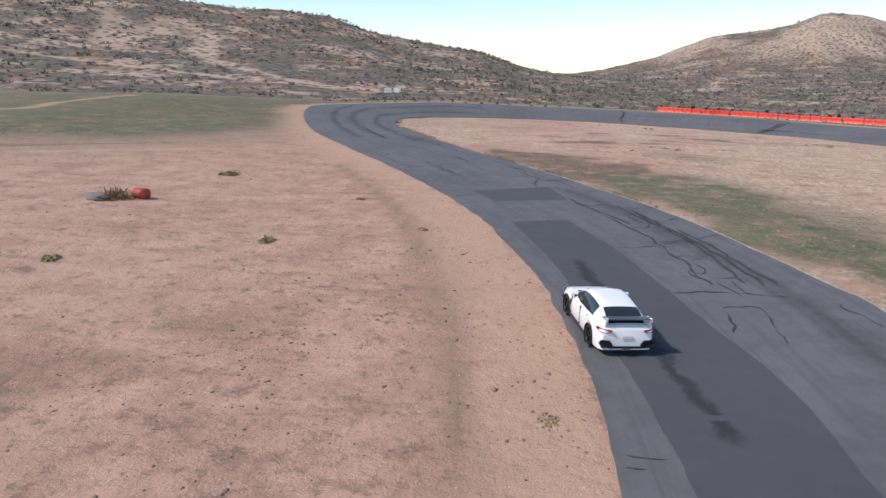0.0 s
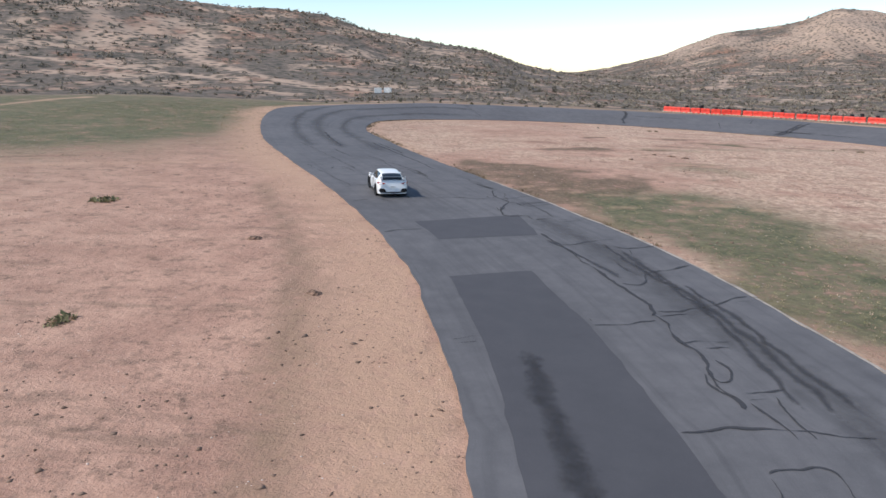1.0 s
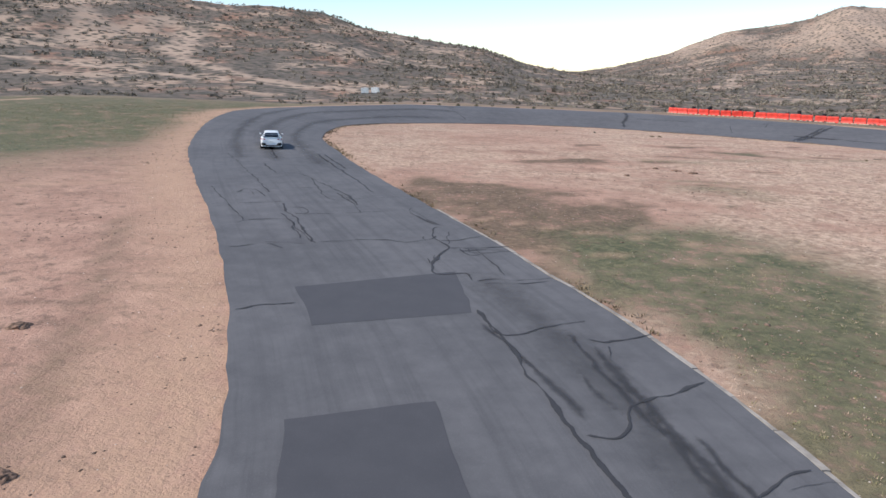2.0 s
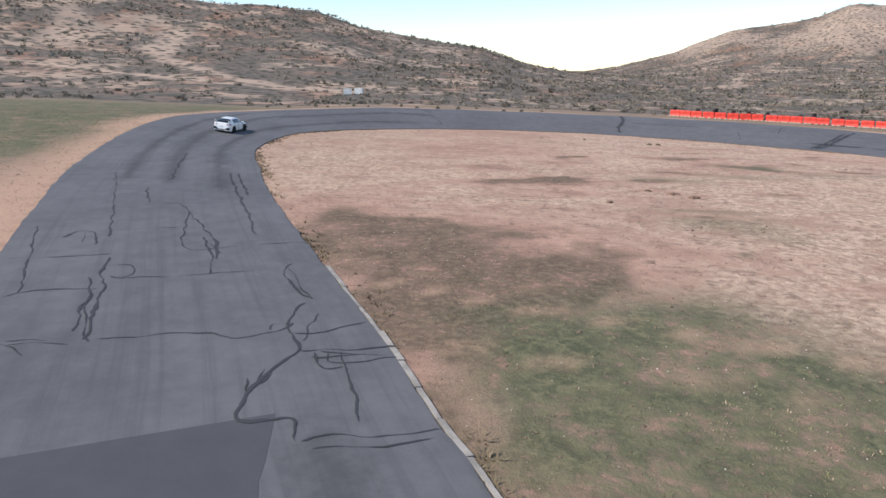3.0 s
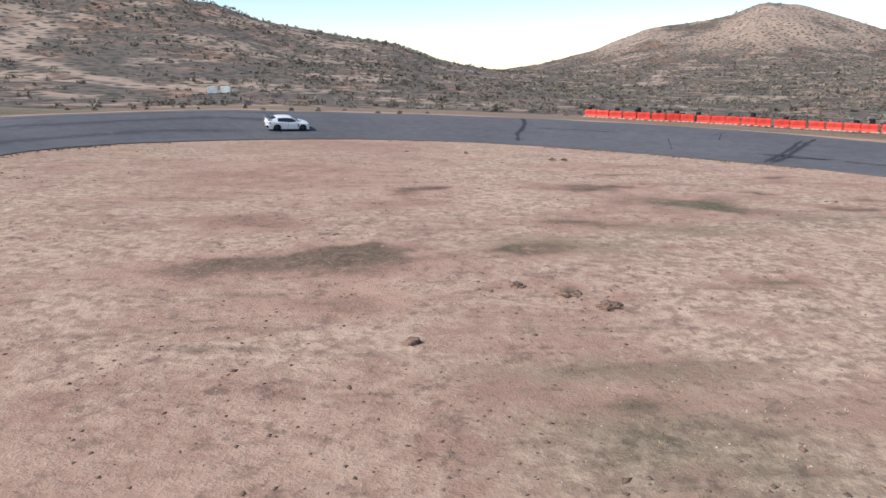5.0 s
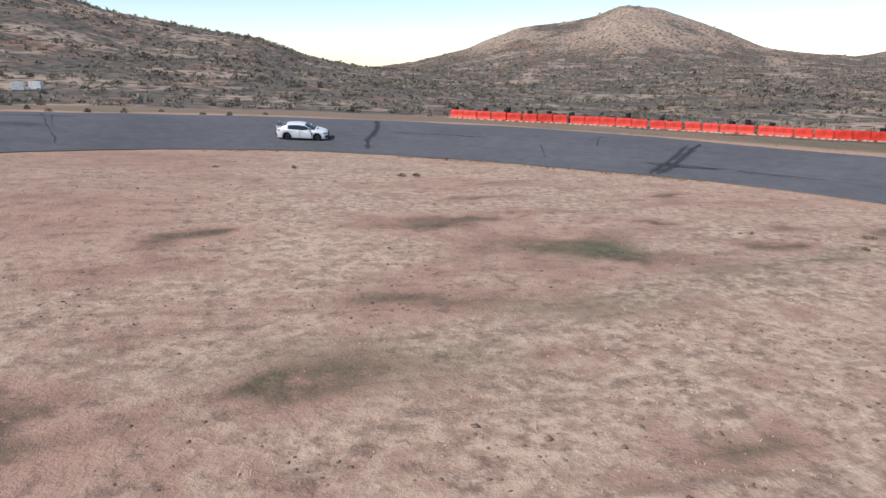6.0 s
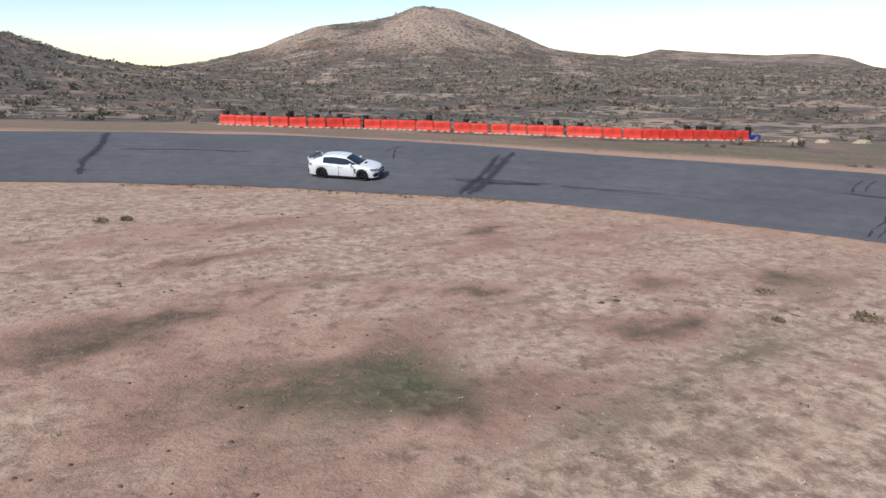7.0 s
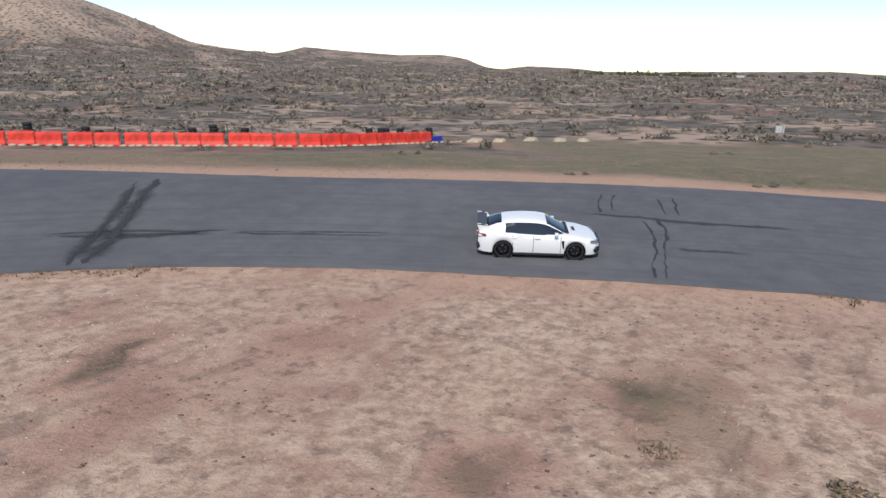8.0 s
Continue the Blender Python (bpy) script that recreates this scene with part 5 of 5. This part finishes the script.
def car_wheel(parent, x, y):
    s = 1 if x > 0 else -1
    bm = lathe(bmesh.new(), [(0.255, -0.10), (0.262, 0.10), (0.250, 0.115), (0.238, 0.10), (0.236, -0.10)])
    for k in range(5):
        for d in (-7, 7):
            m = Matrix.Rotation(radians(72 * k + d), 4, "X")
            box(bm, 0.055, 0.095, -0.016, 0.016, 0.03, 0.245, 0.004, m)
    bmesh.ops.create_cone(bm, cap_ends=True, segments=20, radius1=0.07, radius2=0.06, depth=0.05, matrix=Matrix.Translation((0.075, 0, 0)) @ Matrix.Rotation(radians(90), 4, "Y"))
    if s < 0:
        bmesh.ops.scale(bm, vec=(-1, 1, 1), verts=bm.verts)
        bmesh.ops.reverse_faces(bm, faces=bm.faces)
    wheel = part("wheel", bm, RIM_DARK, parent, "black spoked alloy wheel")
    bm = lathe(bmesh.new(), [(0.258, -0.105), (0.285, -0.122), (0.315, -0.120), (0.328, -0.10), (0.331, 0.0), (0.328, 0.10), (0.315, 0.120), (0.285, 0.122), (0.258, 0.105)])
    part("tyre", bm, RUBBER, wheel, "black low-profile tyre", smooth_faces=True)
    bm = bmesh.new()
    bmesh.ops.create_cone(bm, cap_ends=True, segments=28, radius1=0.17, radius2=0.17, depth=0.02, matrix=Matrix.Translation((-0.02 * s, 0, 0)) @ Matrix.Rotation(radians(90), 4, "Y"))
    part("brake_disc", bm, STEEL, wheel, "steel brake disc")
    wheel.matrix_basis = pose(x, y, 0.331)
    return wheel


def slab(points, thick, axis):
    """A flat outline with a thickness along one axis."""
    bm = bmesh.new()
    n = len(points)
    a, b = [], []
    for p in points:
        q = list(p)
        a.append(bm.verts.new(q))
        q[axis] += thick
        b.append(bm.verts.new(q))
    bm.faces.new(a)
    bm.faces.new(b[::-1])
    for i in range(n):
        bm.faces.new((a[i], b[i], b[(i + 1) % n], a[(i + 1) % n]))
    bmesh.ops.recalc_face_normals(bm, faces=bm.faces)
    return bm


def build_car():
    top = tagged(new("hatchback_car"), "white sporty hatchback with a large rear wing driving on the track", "car")
    car_body(top)
    greenhouse(top)
    part("underbody", box(bmesh.new(), -0.66, 0.66, -2.12, 2.1, 0.17, 0.62), SATIN_BLACK, top)
    # wing and its stays
    bm = bmesh.new()
    prism(bm, [(-2.31, 1.235), (-2.30, 1.265), (-2.12, 1.255), (-1.95, 1.225), (-1.96, 1.205), (-2.15, 1.215)], -0.74, 0.74)
    wing = part("rear_wing", bm, CARBON, top, "dark grey rear wing")
    for s in (-1, 1):
        bm = slab([(s * 0.72, -2.22, 0.96), (s * 0.72, -1.78, 1.02), (s * 0.735, -1.93, 1.225), (s * 0.735, -2.32, 1.28), (s * 0.735, -2.31, 1.20)], -0.07 * s, 0)
        part("stay", bm, PAINT, wing, "white wing stay")
    for s in (-1, 1):
        out = lambda p: [(s * x, y, z) for x, y, z in p]
        part("tail_light", slab(out([(0.50, -2.32, 0.89), (0.78, -2.25, 0.92), (0.90, -2.06, 0.94), (0.91, -2.02, 0.85), (0.81, -2.25, 0.79), (0.52, -2.33, 0.83)]), 0.06, 1), TAIL_RED, top, "dark red wraparound tail light")
        part("rear_vent", slab(out([(0.44, -2.33, 0.40), (0.54, -2.33, 0.55), (0.79, -2.29, 0.57), (0.86, -2.25, 0.44), (0.78, -2.29, 0.31), (0.52, -2.33, 0.31)]), 0.06, 1), GLOSS_BLACK, top, "black false bumper vent")
        part("headlight", slab(out([(0.42, 2.20, 0.715), (0.72, 2.12, 0.755), (0.90, 1.90, 0.795), (0.905, 1.92, 0.715), (0.77, 2.15, 0.655), (0.44, 2.245, 0.64)]), 0.05, 1), LAMP_CLEAR, top, "clear slim headlight")
        part("front_vent", slab(out([(0.56, 2.27, 0.49), (0.80, 2.14, 0.53), (0.90, 2.04, 0.42), (0.80, 2.14, 0.28), (0.58, 2.27, 0.29)]), 0.05, 1), GLOSS_BLACK, top, "black bumper intake")
        part("side_skirt", box(bmesh.new(), min(s * 0.86, s * 0.935), max(s * 0.86, s * 0.935), -0.93, 0.97, 0.155, 0.225, 0.012), SATIN_BLACK, top, "black side skirt")
        part("fender_vent", slab([(s * 0.915, 0.94, 0.76), (s * 0.915, 0.84, 0.74), (s * 0.915, 0.90, 0.45), (s * 0.915, 0.95, 0.47)], 0.012 * s, 0), GLOSS_BLACK, top, "black slit behind the front wheel")
        mirror = part("mirror", box(bmesh.new(), min(s * 0.88, s * 1.03), max(s * 0.88, s * 1.03), 0.56, 0.70, 0.96, 1.07, 0.03), PAINT, top)
        part("mirror_foot", box(bmesh.new(), min(s * 0.80, s * 0.90), max(s * 0.80, s * 0.90), 0.59, 0.66, 0.93, 0.985), GLOSS_BLACK, mirror, "black mirror foot")
        for y in (-0.05, -0.95):
            part("door_handle", box(bmesh.new(), min(s * 0.885, s * 0.925), max(s * 0.885, s * 0.925), y - 0.1, y + 0.1, 0.80, 0.83, 0.008), PAINT, top)
        for y in (0.82, -0.20, -0.98):
            part("door_seam", box(bmesh.new(), min(s * 0.86, s * 0.9105), max(s * 0.86, s * 0.9105), y - 0.006, y + 0.006, 0.26, 0.90), SATIN_BLACK, top, "dark door gap")
        part("arch_trim", lathe(bmesh.new(), [(0.372, s * 0.86), (0.372, s * 0.945), (0.392, s * 0.945)], 40), SATIN_BLACK, top, "black wheel arch lining").location = (0, WHEELBASE_Y[0], 0.335)
        part("arch_trim", lathe(bmesh.new(), [(0.372, s * 0.86), (0.372, s * 0.950), (0.392, s * 0.950)], 40), SATIN_BLACK, top, "black wheel arch lining").location = (0, WHEELBASE_Y[1], 0.335)
    part("grille", slab([(-0.44, 2.285, 0.66), (0.44, 2.285, 0.66), (0.54, 2.285, 0.55), (-0.54, 2.285, 0.55)], 0.035, 1), GLOSS_BLACK, top, "black front grille")
    part("badge", box(bmesh.new(), -0.06, 0.06, 2.318, 2.328, 0.585, 0.645, 0.004), RED_BADGE, top, "small red badge")
    part("lower_intake", slab([(-0.50, 2.275, 0.46), (0.50, 2.275, 0.46), (0.44, 2.275, 0.26), (-0.44, 2.275, 0.26)], 0.03, 1), GLOSS_BLACK, top, "black lower intake")
    part("splitter", slab([(-0.86, 1.98, 0.17), (-0.62, 2.30, 0.17), (0.62, 2.30, 0.17), (0.86, 1.98, 0.17)], 0.04, 2), SATIN_BLACK, top, "black front splitter")
    part("hood_scoop", slab([(-0.20, 1.40, 0.915), (0.20, 1.40, 0.915), (0.15, 1.28, 0.945), (-0.15, 1.28, 0.945)], 0.02, 2), GLOSS_BLACK, top, "black bonnet scoop")
    part("wiper_cowl", slab([(-0.62, 1.13, 0.955), (0.62, 1.13, 0.955), (0.66, 1.0, 0.968), (-0.66, 1.0, 0.968)], 0.012, 2), SATIN_BLACK, top, "black cowl below the windscreen")
    part("diffuser", slab([(-0.55, -2.275, 0.36), (0.55, -2.275, 0.36), (0.48, -2.20, 0.18), (-0.48, -2.20, 0.18)], -0.03, 1), SATIN_BLACK, top, "black rear diffuser")
    for x in (-0.09, 0.0, 0.09):
        bm = lathe(bmesh.new(), [(0.03, -0.06), (0.042, -0.06), (0.042, 0.06), (0.03, 0.06)], 18)
        pipe = part("exhaust_pipe", bm, STEEL, top, "steel exhaust tip")
        pipe.matrix_basis = pose(x, -2.27, 0.27, 0, 0, 90)
    part("number_plate", box(bmesh.new(), -0.16, 0.16, -2.30, -2.285, 0.60, 0.70, 0.004), WHITE_METAL, top, "blank pale number plate")
    top.scale = (0.95, 0.95, 0.95)
    wheels = [car_wheel(top, s * 0.80, y) for y in WHEELBASE_Y for s in (-1, 1)]
    return top, wheels


def car_pose(x, y, heading):
    """The car on the road's slope, heading in degrees from +y towards +x."""
    f = Vector((math.sin(radians(heading)), math.cos(radians(heading)), 0))
    s = Vector((f.y, -f.x, 0))
    d = 1.35
    f.z = (height(x + f.x * d, y + f.y * d) - height(x - f.x * d, y - f.y * d)) / (2 * d)
    s.z = (height(x + s.x, y + s.y) - height(x - s.x, y - s.y)) / 2
    f.normalize()
    u = s.cross(f).normalized()
    s = f.cross(u)
    m = Matrix((s, f, u)).transposed().to_4x4()
    m.translation = (x, y, height(x, y) + 0.078)
    return m


CAR, WHEELS = build_car()
# seconds, place and heading
CAR_ROWS = [
    (0, 4.81, 20.54, -5.0),
    (0.5, 2.87, 35.99, -9.0),
    (1, -0.58, 50.93, -14.9),
    (1.5, -5.09, 64.64, -16.5),
    (2.2, -10.06, 84.87, -12.6),
    (2.8, -11.98, 95.10, -0.4),
    (3, -12.01, 100.18, 5.7),
    (3.5, -9.81, 108.60, 19.9),
    (4, -5.35, 115.85, 37.9),
    (4.2, -3.21, 117.01, 44.6),
    (4.75, 4.82, 123.22, 58.8),
    (5.3, 13.50, 127.25, 74.4),
    (5.5, 17.48, 128.18, 81.1),
    (6, 26.70, 128.18, 101.5),
    (6.5, 36.36, 124.00, 120.2),
    (7, 45.78, 116.48, 134.5),
    (7.5, 53.71, 107.81, 144.5),
    (8, 60.33, 97.67, 151.5),
]


def motions():
    walk(CAR, [(t, car_pose(x, y, heading)) for t, x, y, heading in CAR_ROWS])
    for wheel in WHEELS:
        at = wheel.matrix_basis.translation.copy()
        walk(wheel, [(k / 30, Matrix.Translation(at) @ Matrix.Rotation(radians(-43 * k), 4, "X")) for k in range(241)])


motions()
